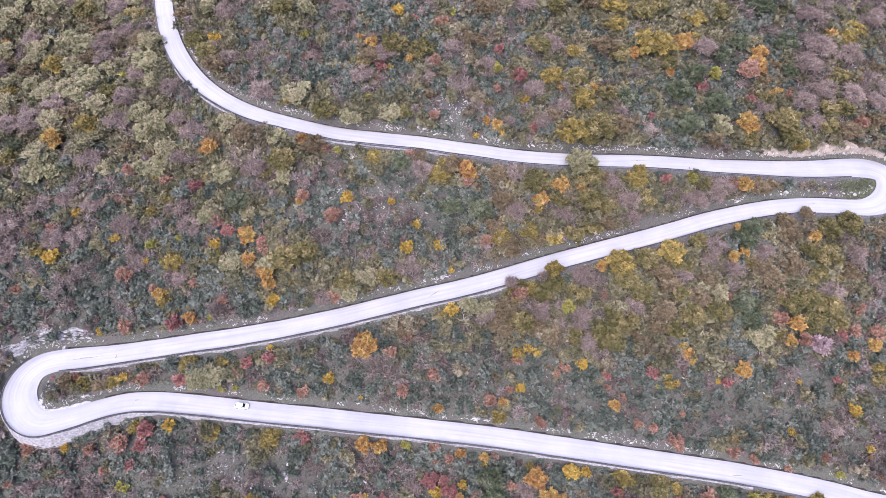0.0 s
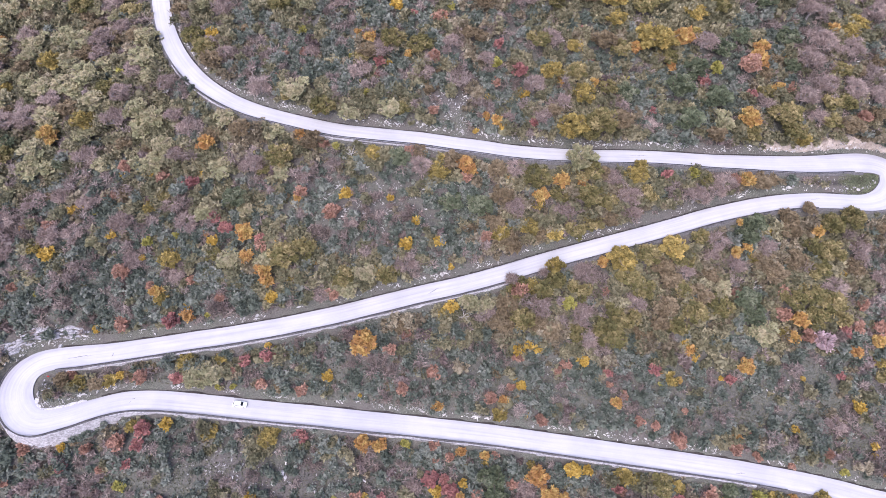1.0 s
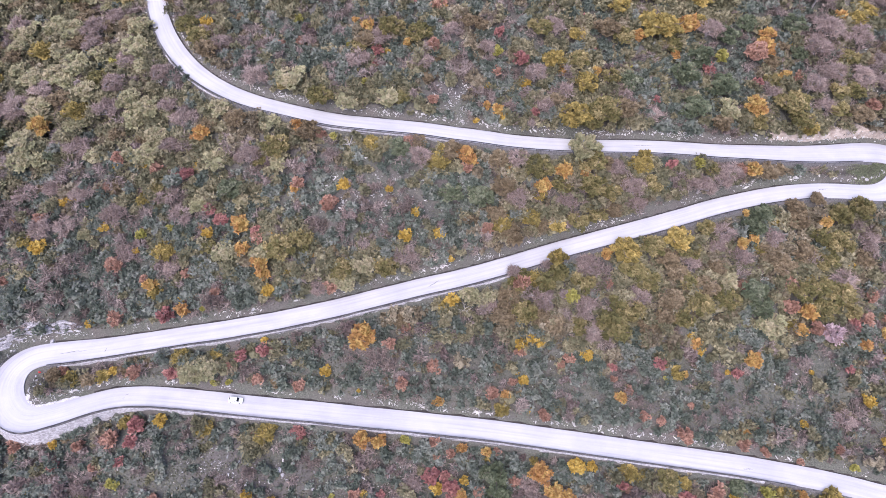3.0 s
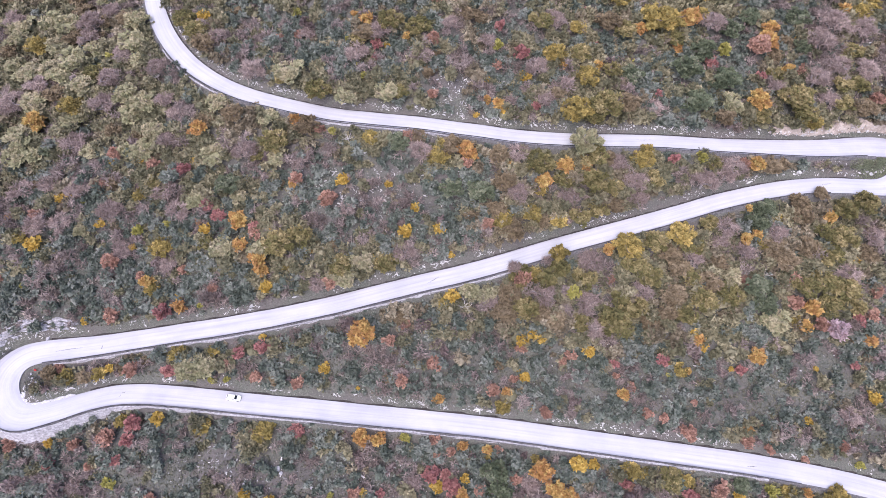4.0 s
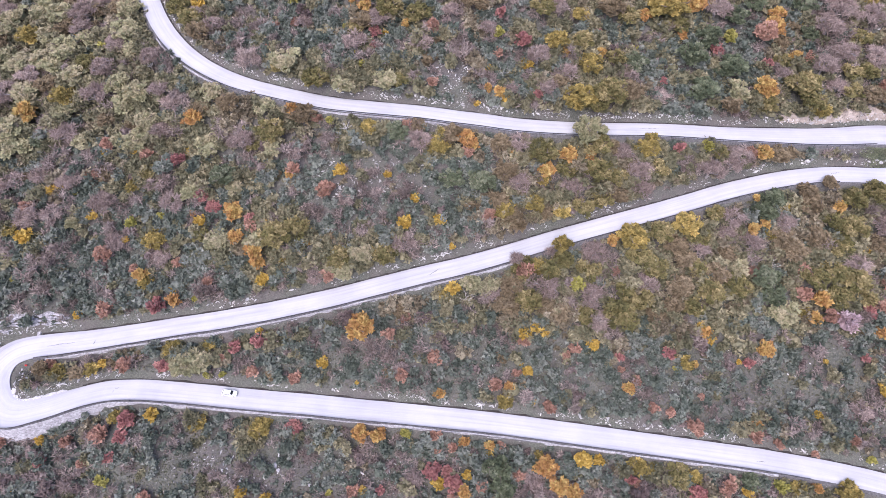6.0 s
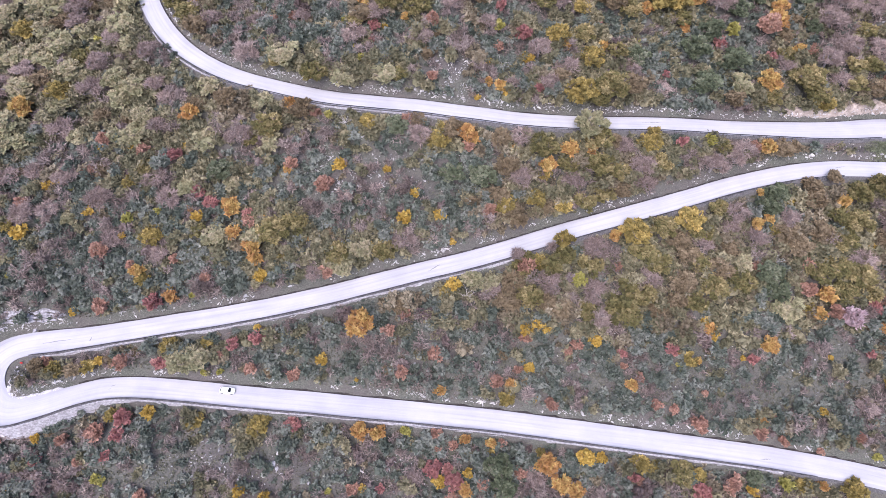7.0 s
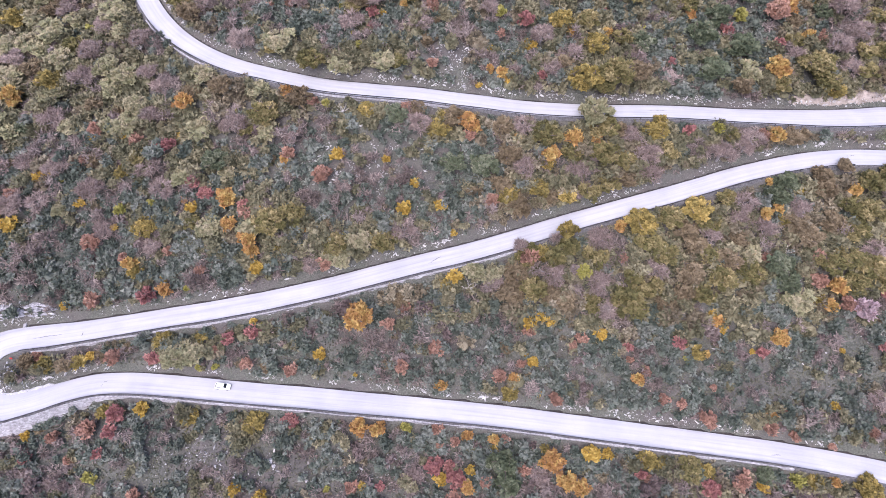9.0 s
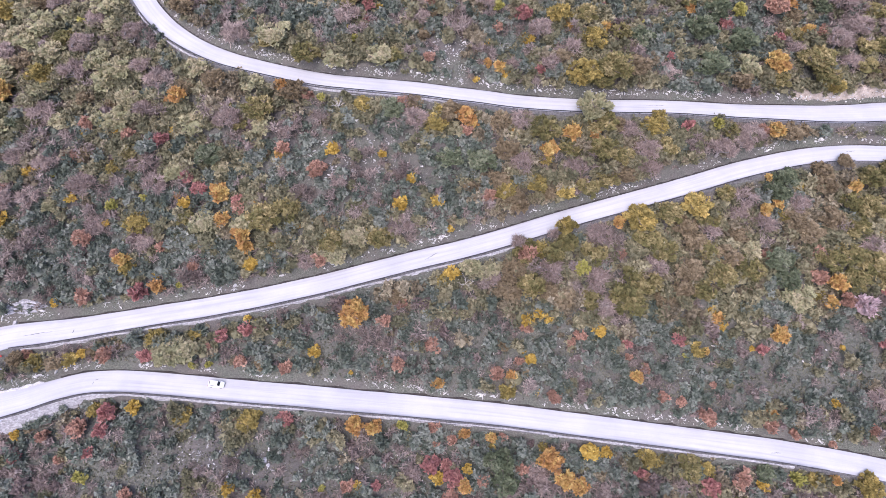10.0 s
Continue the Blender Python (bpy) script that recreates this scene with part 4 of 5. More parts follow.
PLANTS += [("rust", *p) for p in [
    (-55.1, -1.1, 3.5), (-49.8, -13.4, 1.8), (-33.3, -14.6, 3.4), (-11.3, -24.7, 2.9), (-16.1, -29.7, 3.1), (13.7, 2.3, 3.5), (23.4, -12.9, 4.0, 6.0), (50, -12.3, 2.4),
    (90.3, -12.5, 2.8), (105.4, -11.9, 3.5), (104.9, -18.7, 3.8), (129.8, -15.5, 3.3), (126.1, -22.6, 4.3), (111.2, -25.3, 4.5), (-88.4, -37.5, 4.1), (-110.1, -36.1, 2.3),
    (-120.2, -56.3, 3.2), (-93.8, -54.5, 4), (-102.7, -56.2, 2.8), (-98.5, -61.6, 2.1), (-80, -69.8, 2.9), (-41.5, -40.5, 3), (-53.4, -39.4, 2.8), (-11.9, -40.1, 3.1),
]]
PLANTS += [("rust", *p) for p in [
    (-2.9, -35.7, 3.5), (-62.5, -35.3, 1.8), (-54.8, -53.1, 2.3), (-43.6, -56.8, 1.9), (-2.7, -54.8, 2.6), (-2, -58.2, 2.3), (-25, -68.4, 2.8), (22.5, -31.5, 2.9),
    (37.1, -33, 2.9), (34.6, -34.8, 2.1), (20.2, -39.7, 2.2), (14.1, -42.5, 3.1), (29, -48.3, 3.3), (53.8, -41.7, 2.3), (57.4, -48.9, 2.6), (49.7, -38.6, 1.7),
    (2, -57.5, 2.2), (15, -57.3, 2), (9.5, -67.8, 2.7), (52.9, -67.2, 2.3), (19.9, -64.7, 2.8), (72.1, -45.5, 1.6), (68.7, -54, 4.2), (90.3, -51.9, 1.7),
]]
PLANTS += [("rust", *p) for p in [
    (111.9, -57.4, 2.7), (85.5, -56.3, 3.3), (92, -57.6, 2.8), (102.2, -59.9, 1.9), (62.5, -50, 2.3), (77.5, -67.3, 3.4), (75.8, -69.4, 2.8), (134.3, -22.5, 3.7),
    (-124.3, -65.1, 2.3), (-0.8, 71.6, 4.5), (-130.9, -12.3, 2.6), (1.6, -71.4, 3.1),
]]
PLANTS += [("red", *p) for p in [
    (-78.7, 18.4, 4.4), (-20.5, 56.4, 2.9), (-20.7, 53.1, 2), (18.6, 62.7, 3.2), (47.8, 70, 2.2), (49.4, 59.3, 2), (25.4, 53.6, 4.3), (28.7, 35, 2.8),
    (68.1, 41.3, 2.3), (86.3, 53, 3.5), (113.8, 55.2, 2.2), (101.8, 48.6, 2.6), (71.2, 21.4, 3.1), (-70.5, 7.4, 3.2), (-66.7, 4.4, 3.8), (-80.6, -22.3, 3.9),
    (-56.1, 1.8, 3), (123, -23.9, 3.5), (-78, -38.1, 3.8), (-87, -51.1, 4.3), (-87.7, -55.5, 3), (-108.5, -61.2, 2.7), (-90.8, -60.3, 2.6), (-58.7, -32.6, 2.9),
]]
PLANTS += [("red", *p) for p in [
    (-52, -31.2, 3.5), (-42.1, -52.9, 3.6), (-3.6, -63.8, 4.2), (-17.9, -68.2, 2), (49.3, -35.5, 2.6), (1.8, -67.1, 4.1), (0.3, -64, 2.8), (50.5, -66.2, 2.7),
    (63.8, -34.5, 3), (86.2, -37.2, 2.9), (119.7, -35.6, 2.9), (68.1, -69.8, 4.2), (-9.3, 74.5, 2.8),
]]
PLANTS += [("pink", *p) for p in [
    (114.2, -27.7, 5.8),
]]


def scatter(step, rng, jitter=0.48):
    """Even spots over the slope, thinning out away from its middle."""
    xs, ys = np.arange(-168, 168, step), np.arange(-142, 132, step)
    x, y = np.meshgrid(xs, ys)
    x = x.ravel() + rng.uniform(-jitter, jitter, x.size) * step
    y = y.ravel() + rng.uniform(-jitter, jitter, y.size) * step
    far = np.maximum(np.abs(x) - (136 + 0.22 * (y + 72)), np.maximum(-82 - y, y - 108))
    keep = rng.random(len(x)) > np.clip(far / 10, 0, 0.88)
    return x[keep], y[keep]


# open grassy ground: middle x, y, reach x, reach y, strength
GRASSY = [(85, -43, 48, 10, 0.62), (15, -38, 32, 7, 0.45), (-35, -36, 30, 5, 0.4), (-20, -64, 40, 9, 0.5), (-70, -64, 34, 10, 0.55), (128, -48, 22, 14, 0.6), (-88, -38, 22, 3, 0.4), (-117, -40, 6, 6, 0.9)]


def openness(x, y):
    out = np.zeros(len(x))
    for cx, cy, rx, ry, k in GRASSY:
        out = np.maximum(out, k * np.exp(-(((x - cx) / rx) ** 2 + ((y - cy) / ry) ** 2)))
    return out


def build_scrub():
    rng = np.random.default_rng(71)
    x, y = scatter(2.2, rng)
    edge, up = sample(LAND_EDGE, x, y), sample(LAND_UP, x, y)
    high = y > 21
    room = np.where(up > 0, np.where(high, 1.25, 1.5), 0.9)
    keep = (edge > room + rng.uniform(0, 0.8, len(x))) & (rng.random(len(x)) > 0.86 * stoniness(x, y)) & (rng.random(len(x)) > 0.7 * openness(x, y) * (1.1 + 0.9 * wave_noise(x, y, 12.0, 77)))
    clear = np.full(len(x), 9.0)
    for _, px, py, pw, *_ in PLANTS:
        clear = np.minimum(clear, np.hypot(x - px, y - py) - 0.38 * pw)
    keep &= (clear > -0.7) & ~((x > 124) & (x < 146) & (y > 17) & (y < 29) & (edge < 8))
    x, y, edge, high = x[keep], y[keep], edge[keep], high[keep]
    z = sample(LAND_Z, x, y)
    mix = shares(x, y)
    kind = (mix.cumsum(1) < rng.random((len(x), 1))).sum(1).clip(0, 4)
    wide = rng.gamma(9.0, 0.49, len(x)).clip(2.1, 7.2)
    wide *= np.where(kind == 2, 1.15, 1.0) * np.where(high, 0.5 + 0.5 * smooth_step(0.6, 2.6, edge), 0.44 + 0.56 * smooth_step(1.0, 4.0, edge))
    wide *= 1 - 0.38 * openness(x, y)
    tall = wide * rng.uniform(0.45, 0.85, len(x)) * (1 - 0.3 * openness(x, y))
    tone = rng.random(len(x))
    labels = {
        "evergreen": "dense grey-green evergreen scrub covering the hillside", "bare": "leafless grey-brown scrub of bare twigs",
        "olive": "olive-green oak scrub turning yellow", "ochre": "ochre and tan autumn scrub", "russet": "russet-red autumn scrub",
    }
    for k, name in enumerate(KINDS):
        i = np.where(kind == k)[0]
        lumps = 5
        twiggy = name == "bare"
        count = ((5.6 if twiggy else 4.6) * wide[i] ** 2 + 12).astype(int)
        own = np.repeat(np.arange(len(i)), count)
        n = len(own)
        foot = np.stack([x[i], y[i], z[i] + tall[i] * 0.1], 1)
        ways = sphere_ways(len(i) * lumps, rng, 0.0) * rng.uniform(0.3, 0.85, (len(i) * lumps, 1))
        half = np.stack([wide[i] * 0.5, wide[i] * 0.5, tall[i] * 0.75], 1)
        mid = np.repeat(foot, lumps, 0) + ways * np.repeat(half, lumps, 0)
        lump = own * lumps + rng.integers(0, lumps, n)
        w = sphere_ways(n, rng, -0.1)
        big = np.repeat(wide[i], lumps) * rng.uniform(0.15, 0.3, len(mid))
        c = mid[lump] + w * (big[lump] * rng.uniform(0.3, 0.9, n))[:, None]
        out = 0.6 * w + 0.5 * (c - foot[own]) / wide[i][own][:, None]
        size = rng.uniform(0.65, 1.35, n) * (0.75 + 0.08 * wide[i][own])
        if twiggy:
            v = sprays(c, size * 0.95, size * 0.2, 0.8 * out, rng, 0.6, 0.25)
        else:
            v = sprays(c, size * 0.66, size * 0.68, out, rng, 0.6, 0.2)
        f, shade = spray_faces(n), np.repeat(np.clip(np.repeat(tone[i], lumps) + rng.normal(0, 0.38, len(mid)), 0, 1)[lump], 3)
        if not twiggy:
            core, g = domes(foot, half * np.array([0.48, 0.48, 0.5]), 6, 2, 0.05, rng, 0.35)
            shade = np.concatenate([shade, np.repeat(tone[i], 12)])
            f = np.concatenate([f, g + len(v)])
            v = np.concatenate([v, core])
        ob = link_mesh(name + "_scrub", v, f, LEAF[name], True)
        ob.data.attributes.new("plant", "FLOAT", "POINT").data.foreach_set("value", shade.astype(np.float32))
        tagged(ob, labels[name], "scrub", kind="stuff")


build_scrub()


def build_grass():
    """Low tufts of dry grass between the bushes."""
    rng = np.random.default_rng(19)
    n = 200000
    x, y = rng.uniform(-150, 150, n), rng.uniform(-84, 112, n)
    edge = sample(LAND_EDGE, x, y)
    want = np.maximum(np.maximum(openness(x, y) * 2.2, 0.14), 0.6 * (1 - smooth_step(2.5, 7.0, edge))) * (1 - 0.6 * stoniness(x, y))
    keep = (edge > 1.7) & (rng.random(n) < want)
    x, y = x[keep], y[keep]
    m = len(x)
    c = np.stack([x, y, sample(LAND_Z, x, y) + rng.uniform(0.05, 0.25, m)], 1)
    up = np.tile([0.0, 0.0, 1.0], (m, 1))
    v = leaf_quads(c, rng.uniform(0.35, 0.85, m), up, rng, 0.6)
    ob = link_mesh("dry_grass", v, quad_faces(m), GRASS)
    ob.data.attributes.new("plant", "FLOAT", "POINT").data.foreach_set("value", np.repeat(rng.random(m), 4).astype(np.float32))
    tagged(ob, "dry grey-green grass tufts between the bushes", "grass", kind="stuff")


def build_lawn():
    """Short green grass on the tongue of land inside the right bend."""
    rng = np.random.default_rng(23)
    k = 14000
    x, y = rng.uniform(128, 145, k), rng.uniform(17.5, 28.5, k)
    ok = (sample(LAND_EDGE, x, y) > 0.35) & (rng.random(k) < smooth_step(127, 134, x))
    x, y = x[ok], y[ok]
    m = len(x)
    c = np.stack([x, y, sample(LAND_Z, x, y) + rng.uniform(0.04, 0.2, m)], 1)
    v = leaf_quads(c, rng.uniform(0.25, 0.55, m), np.tile([0.0, 0.0, 1.0], (m, 1)), rng, 0.5)
    ob = link_mesh("green_grass", v, quad_faces(m), LAWN)
    ob.data.attributes.new("plant", "FLOAT", "POINT").data.foreach_set("value", np.repeat(rng.random(m), 4).astype(np.float32))
    tagged(ob, "short green grass inside the upper hairpin bend", "grass", kind="stuff")


def build_weeds():
    """Low weeds and seedlings in the strips beside the road."""
    rng = np.random.default_rng(29)
    n = 150000
    x, y = rng.uniform(-165, 165, n), rng.uniform(-86, 116, n)
    edge = sample(LAND_EDGE, x, y)
    keep = (edge > 0.9) & (edge < 6.5) & (rng.random(n) < np.clip(0.55 + 0.6 * wave_noise(x, y, 3.5, 91), 0.06, 1) * smooth_step(0.7, 1.8, edge))
    x, y = x[keep], y[keep]
    m = len(x)
    c = np.stack([x, y, sample(LAND_Z, x, y) + rng.uniform(0.05, 0.4, m)], 1)
    v = leaf_quads(c, rng.uniform(0.22, 0.5, m), np.tile([0.0, -0.2, 1.0], (m, 1)), rng, 0.6)
    ob = link_mesh("roadside_weeds", v, quad_faces(m), WEED)
    ob.data.attributes.new("plant", "FLOAT", "POINT").data.foreach_set("value", np.repeat(rng.random(m), 4).astype(np.float32))
    tagged(ob, "low brown and grey-green weeds beside the road", "weeds", kind="stuff")


WEED = leaf_material("weed_leaves", [(0.0, (0.062, 0.053, 0.044)), (0.4, (0.114, 0.094, 0.076)), (0.75, (0.176, 0.138, 0.112)), (1.0, (0.246, 0.204, 0.172))])
GRASS = leaf_material("dry_grass_blades", [(0.0, (0.128, 0.134, 0.092)), (0.5, (0.174, 0.176, 0.123)), (1.0, (0.242, 0.228, 0.166))])
LAWN = leaf_material("green_grass_blades", [(0.0, (0.17, 0.195, 0.125)), (0.5, (0.22, 0.245, 0.155)), (1.0, (0.29, 0.305, 0.20))])
build_grass()
build_lawn()
build_weeds()


# ---- single trees and bushes ----
def limb(bm, a, b, ra, rb, sides=6):
    a, b = Vector(a), Vector(b)
    d = (b - a).normalized()
    q = d.to_track_quat("Z", "Y")
    rings = []
    for p, r in ((a, ra), (b, rb)):
        rings.append([bm.verts.new(p + q @ Vector((r * math.cos(6.283 * k / sides), r * math.sin(6.283 * k / sides), 0))) for k in range(sides)])
    for k in range(sides):
        bm.faces.new((rings[0][k], rings[0][(k + 1) % sides], rings[1][(k + 1) % sides], rings[1][k]))
    bm.faces.new(rings[1])


def trunk_mesh(spread, height, base, rng, branches):
    """A tapered trunk with limbs that fork."""
    bm = bmesh.new()
    r = 0.035 * spread + 0.03
    top = Vector((rng.uniform(-0.2, 0.2), rng.uniform(-0.2, 0.2), base + 0.25 * (height - base)))
    limb(bm, (0, 0, -0.5), top, r * 1.25, r * 0.8, 6)
    for k in range(branches):
        a = 6.283 * (k + rng.uniform(-0.3, 0.3)) / branches
        e = Vector((math.cos(a) * spread * rng.uniform(0.2, 0.36), math.sin(a) * spread * rng.uniform(0.2, 0.36), height * rng.uniform(0.55, 0.85)))
        limb(bm, top, e, r * 0.6, r * 0.3, 4)
        for _ in range(2):
            f = e + Vector((rng.uniform(-0.2, 0.2) * spread, rng.uniform(-0.2, 0.2) * spread, rng.uniform(0.0, 0.14) * height))
            limb(bm, e, f, r * 0.3, r * 0.08, 3)
    return bm


def make_tree(name, kind, label, category, group, spread, height, lumps, leaves, leaf, seed, thin=0.85):
    rng = np.random.default_rng(seed)
    base = height * 0.16
    tree = tagged(new(name), label, category, group)
    part("trunk", trunk_mesh(spread, height, base, rng, 5), PALE_BARK if kind == "bare" else BARK, tree)
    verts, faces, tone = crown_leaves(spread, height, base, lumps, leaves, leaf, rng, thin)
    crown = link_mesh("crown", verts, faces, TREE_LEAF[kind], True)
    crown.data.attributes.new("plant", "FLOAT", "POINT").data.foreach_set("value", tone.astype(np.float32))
    crown.parent = tree
    return tree


TREE_KINDS = {
    # name, label, category, group, thinness of the leaf clumps
    "olive": ("oak_tree", "olive-green oak with a rounded crown on the slope", "tree", "oaks on the hillside", 0.62),
    "sage": ("downy_oak_tree", "pale sage-green downy oak in the upper wood", "tree", "downy oaks in the wood", 0.62),
    "green": ("green_tree", "deep green leafy tree among autumn scrub", "tree", "green trees on the hillside", 0.62),
    "gold": ("golden_oak_tree", "yellow-green oak turning gold in autumn", "tree", "golden oaks on the hillside", 0.62),
    "ochre": ("tan_tree", "tan and ochre autumn tree with a ragged crown", "tree", "tan trees on the hillside", 0.62),
    "orange": ("orange_tree", "bright orange autumn tree among grey-green scrub", "tree", "orange autumn trees", 0.62),
    "yellow": ("yellow_bush", "golden yellow autumn bush among grey-green scrub", "bush", "yellow autumn bushes", 0.62),
    "lime": ("lime_bush", "lime-yellow bush standing in dark scrub", "bush", "lime-yellow bushes", 0.62),
    "red": ("red_bush", "crimson red sumac bush in autumn leaf", "bush", "red autumn bushes", 0.62),
    "pink": ("smoke_bush", "pale pink smoke bush with feathery seed plumes", "bush", "smoke bushes", 0.4),
    "rust": ("rust_bush", "rusty pink-brown autumn bush with thinning leaves", "bush", "rust-coloured bushes", 0.62),
    "bare": ("bare_tree", "leafless grey tree with fine upright twigs", "tree", "bare trees on the hillside", 0.16),
}
FIRST = {}


def plant(kind, x, y, wide, tall=0.0):
    """A tree of that kind and crown width with its foot at x, y."""
    rng = random.Random(round(x * 37 + y * 1013))
    name, label, category, group, thin = TREE_KINDS[kind]
    size = min((3.0, 5.0, 8.0), key=lambda s: abs(s - wide))
    key = (kind, size, rng.randrange(3))
    z = float(sample(LAND_Z, np.array([x]), np.array([y]))[0]) - 0.05
    wide *= 1.22
    k = wide / size
    tall = tall or wide * (rng.uniform(0.5, 0.68) if kind in ("sage", "olive", "gold", "ochre", "bare", "green") else rng.uniform(0.74, 0.98))
    m = pose(x, y, z, rng.uniform(-4, 4), rng.uniform(-4, 4), rng.uniform(0, 360))
    if key not in FIRST:
        leaves = {3.0: 280, 5.0: 600, 8.0: 1250}[size]
        if kind == "bare":
            leaves = int(leaves * 1.5)
        FIRST[key] = make_tree(name, kind, label, category, group, size, size * 0.84, {3.0: 11, 5.0: 20, 8.0: 34}[size], leaves, {3.0: 0.42, 5.0: 0.48, 8.0: 0.53}[size] * (1.1 if kind == "bare" else 1), 100 + 7 * len(FIRST), thin)
        tree = FIRST[key]
        tree.matrix_basis = m
    else:
        tree = copy_thing(FIRST[key], m)
    tree.scale = (k, k, k * tall / (wide * 0.84))
    return tree


def dead_tree(x, y, tall, seed):
    """A leafless pale tree: trunk and forking branches, each branch a part."""
    rng = random.Random(seed)
    tree = tagged(new("dead_tree"), "dead leafless tree with bleached pale branches", "tree", "dead trees on the slope")
    tree.location = (x, y, float(sample(LAND_Z, np.array([x]), np.array([y]))[0]))
    bm = bmesh.new()
    top = Vector((rng.uniform(-0.3, 0.3), rng.uniform(-0.3, 0.3), tall * 0.4))
    limb(bm, (0, 0, -0.4), top, 0.16, 0.11, 7)
    part("trunk", bm, DEAD_WOOD, tree)
    for k in range(7):
        bm = bmesh.new()
        a = 6.283 * (k + rng.uniform(-0.3, 0.3)) / 7
        tip = top
        way = Vector((math.cos(a), math.sin(a), rng.uniform(0.3, 1.1))).normalized()
        r = 0.09
        for step in range(4):
            end = tip + way * tall * rng.uniform(0.12, 0.2)
            limb(bm, tip, end, r, r * 0.7, 5)
            for _ in range(2):
                side = (way + Vector((rng.uniform(-1, 1), rng.uniform(-1, 1), rng.uniform(-0.2, 0.6)))).normalized()
                limb(bm, end, end + side * tall * rng.uniform(0.08, 0.16), r * 0.55, r * 0.2, 4)
            tip, r = end, r * 0.7
            way = (way + Vector((rng.uniform(-0.5, 0.5), rng.uniform(-0.5, 0.5), rng.uniform(-0.2, 0.4)))).normalized()
        part("branch", bm, DEAD_WOOD, tree)


def woodland():
    """Taller trees round the stretch with the single plants, where the scrub turns to wood: middle x, y, reach x, reach y, spacing, main kind, shares of it, ochre, bare, green."""
    woods = [
        (-120, 66, 42, 46, 4.6, "sage", (0.56, 0.18, 0.22, 0.04)),
        (-152, 22, 22, 22, 4.8, "sage", (0.52, 0.14, 0.29, 0.05)),
        (-104, 8, 36, 26, 5.4, "olive", (0.28, 0.12, 0.54, 0.06)),
        (52, 13, 44, 13, 4.6, "olive", (0.44, 0.30, 0.24, 0.02)),
        (72, -14, 58, 13, 4.7, "olive", (0.54, 0.26, 0.17, 0.03)),
        (58, 68, 26, 14, 5.4, "olive", (0.60, 0.16, 0.14, 0.10)),
        (115, 48, 28, 14, 6.0, "olive", (0.45, 0.14, 0.35, 0.06)),
        (62, -82, 40, 7, 5.8, "olive", (0.55, 0.20, 0.15, 0.10)),
    ]
    rng = np.random.default_rng(5)
    spots = []
    for cx, cy, rx, ry, gap, main, mix in woods:
        for _ in range(1500):
            a, r = rng.uniform(0, 6.283), math.sqrt(rng.random())
            x, y = cx + rx * r * math.cos(a), cy + ry * r * math.sin(a)
            if not (-165 < x < 165 and -92 < y < 128) or (abs(x) < 121 + 0.195 * (y + 70) and -70 < y < 80 - 0.036 * x):
                continue
            if any((x - p) ** 2 + (y - q) ** 2 < (0.9 * gap) ** 2 for p, q in spots + TAKEN):
                continue
            if rng.random() < 0.8 * r**2:
                continue
            e = float(sample(LAND_EDGE, np.array([x]), np.array([y]))[0])
            wide = float(rng.uniform(4.0, 8.6))
            if e < 1.0 + 0.36 * wide:
                continue
            spots.append((x, y))
            plant((main, "ochre", "bare", "green")[int((np.cumsum(mix) < rng.random()).sum().clip(0, 3))], x, y, wide, 1.22 * wide * float(rng.uniform(0.48, 0.72)))
    return spots


for kind_of_plant, *where in PLANTS:
    plant(kind_of_plant, *where)
TAKEN = [(p[1], p[2]) for p in PLANTS if p[3] > 2.6]
woodland()
for k, (dx, dy, dt) in enumerate(((6.3, -20.5, 4.5), (-90.5, 49.6, 4.5), (-28.6, 26.1, 4.2), (18.7, 44.8, 3.8), (96.4, -10.8, 3.8))):
    dead_tree(dx, dy, dt, 40 + k)


# ---- rocks ----
def rock_shape(bm_detail, seed):
    rng = random.Random(seed)
    bm = bmesh.new()
    bmesh.ops.create_icosphere(bm, subdivisions=bm_detail, radius=1.0)
    off = Vector((rng.uniform(0, 90), rng.uniform(0, 90), rng.uniform(0, 90)))
    for v in bm.verts:
        v.co *= (1 + 0.45 * noise.noise(v.co * 1.1 + off) + 0.2 * noise.noise(v.co * 2.7 + off)) * rng.uniform(0.72, 1.2)
        for k in range(3):
            v.co[k] = max(-0.72, min(0.72, v.co[k]))
    verts = np.array([v.co[:] for v in bm.verts])
    faces = np.array([[v.index for v in f.verts] for f in bm.faces])
    return bm, verts, faces


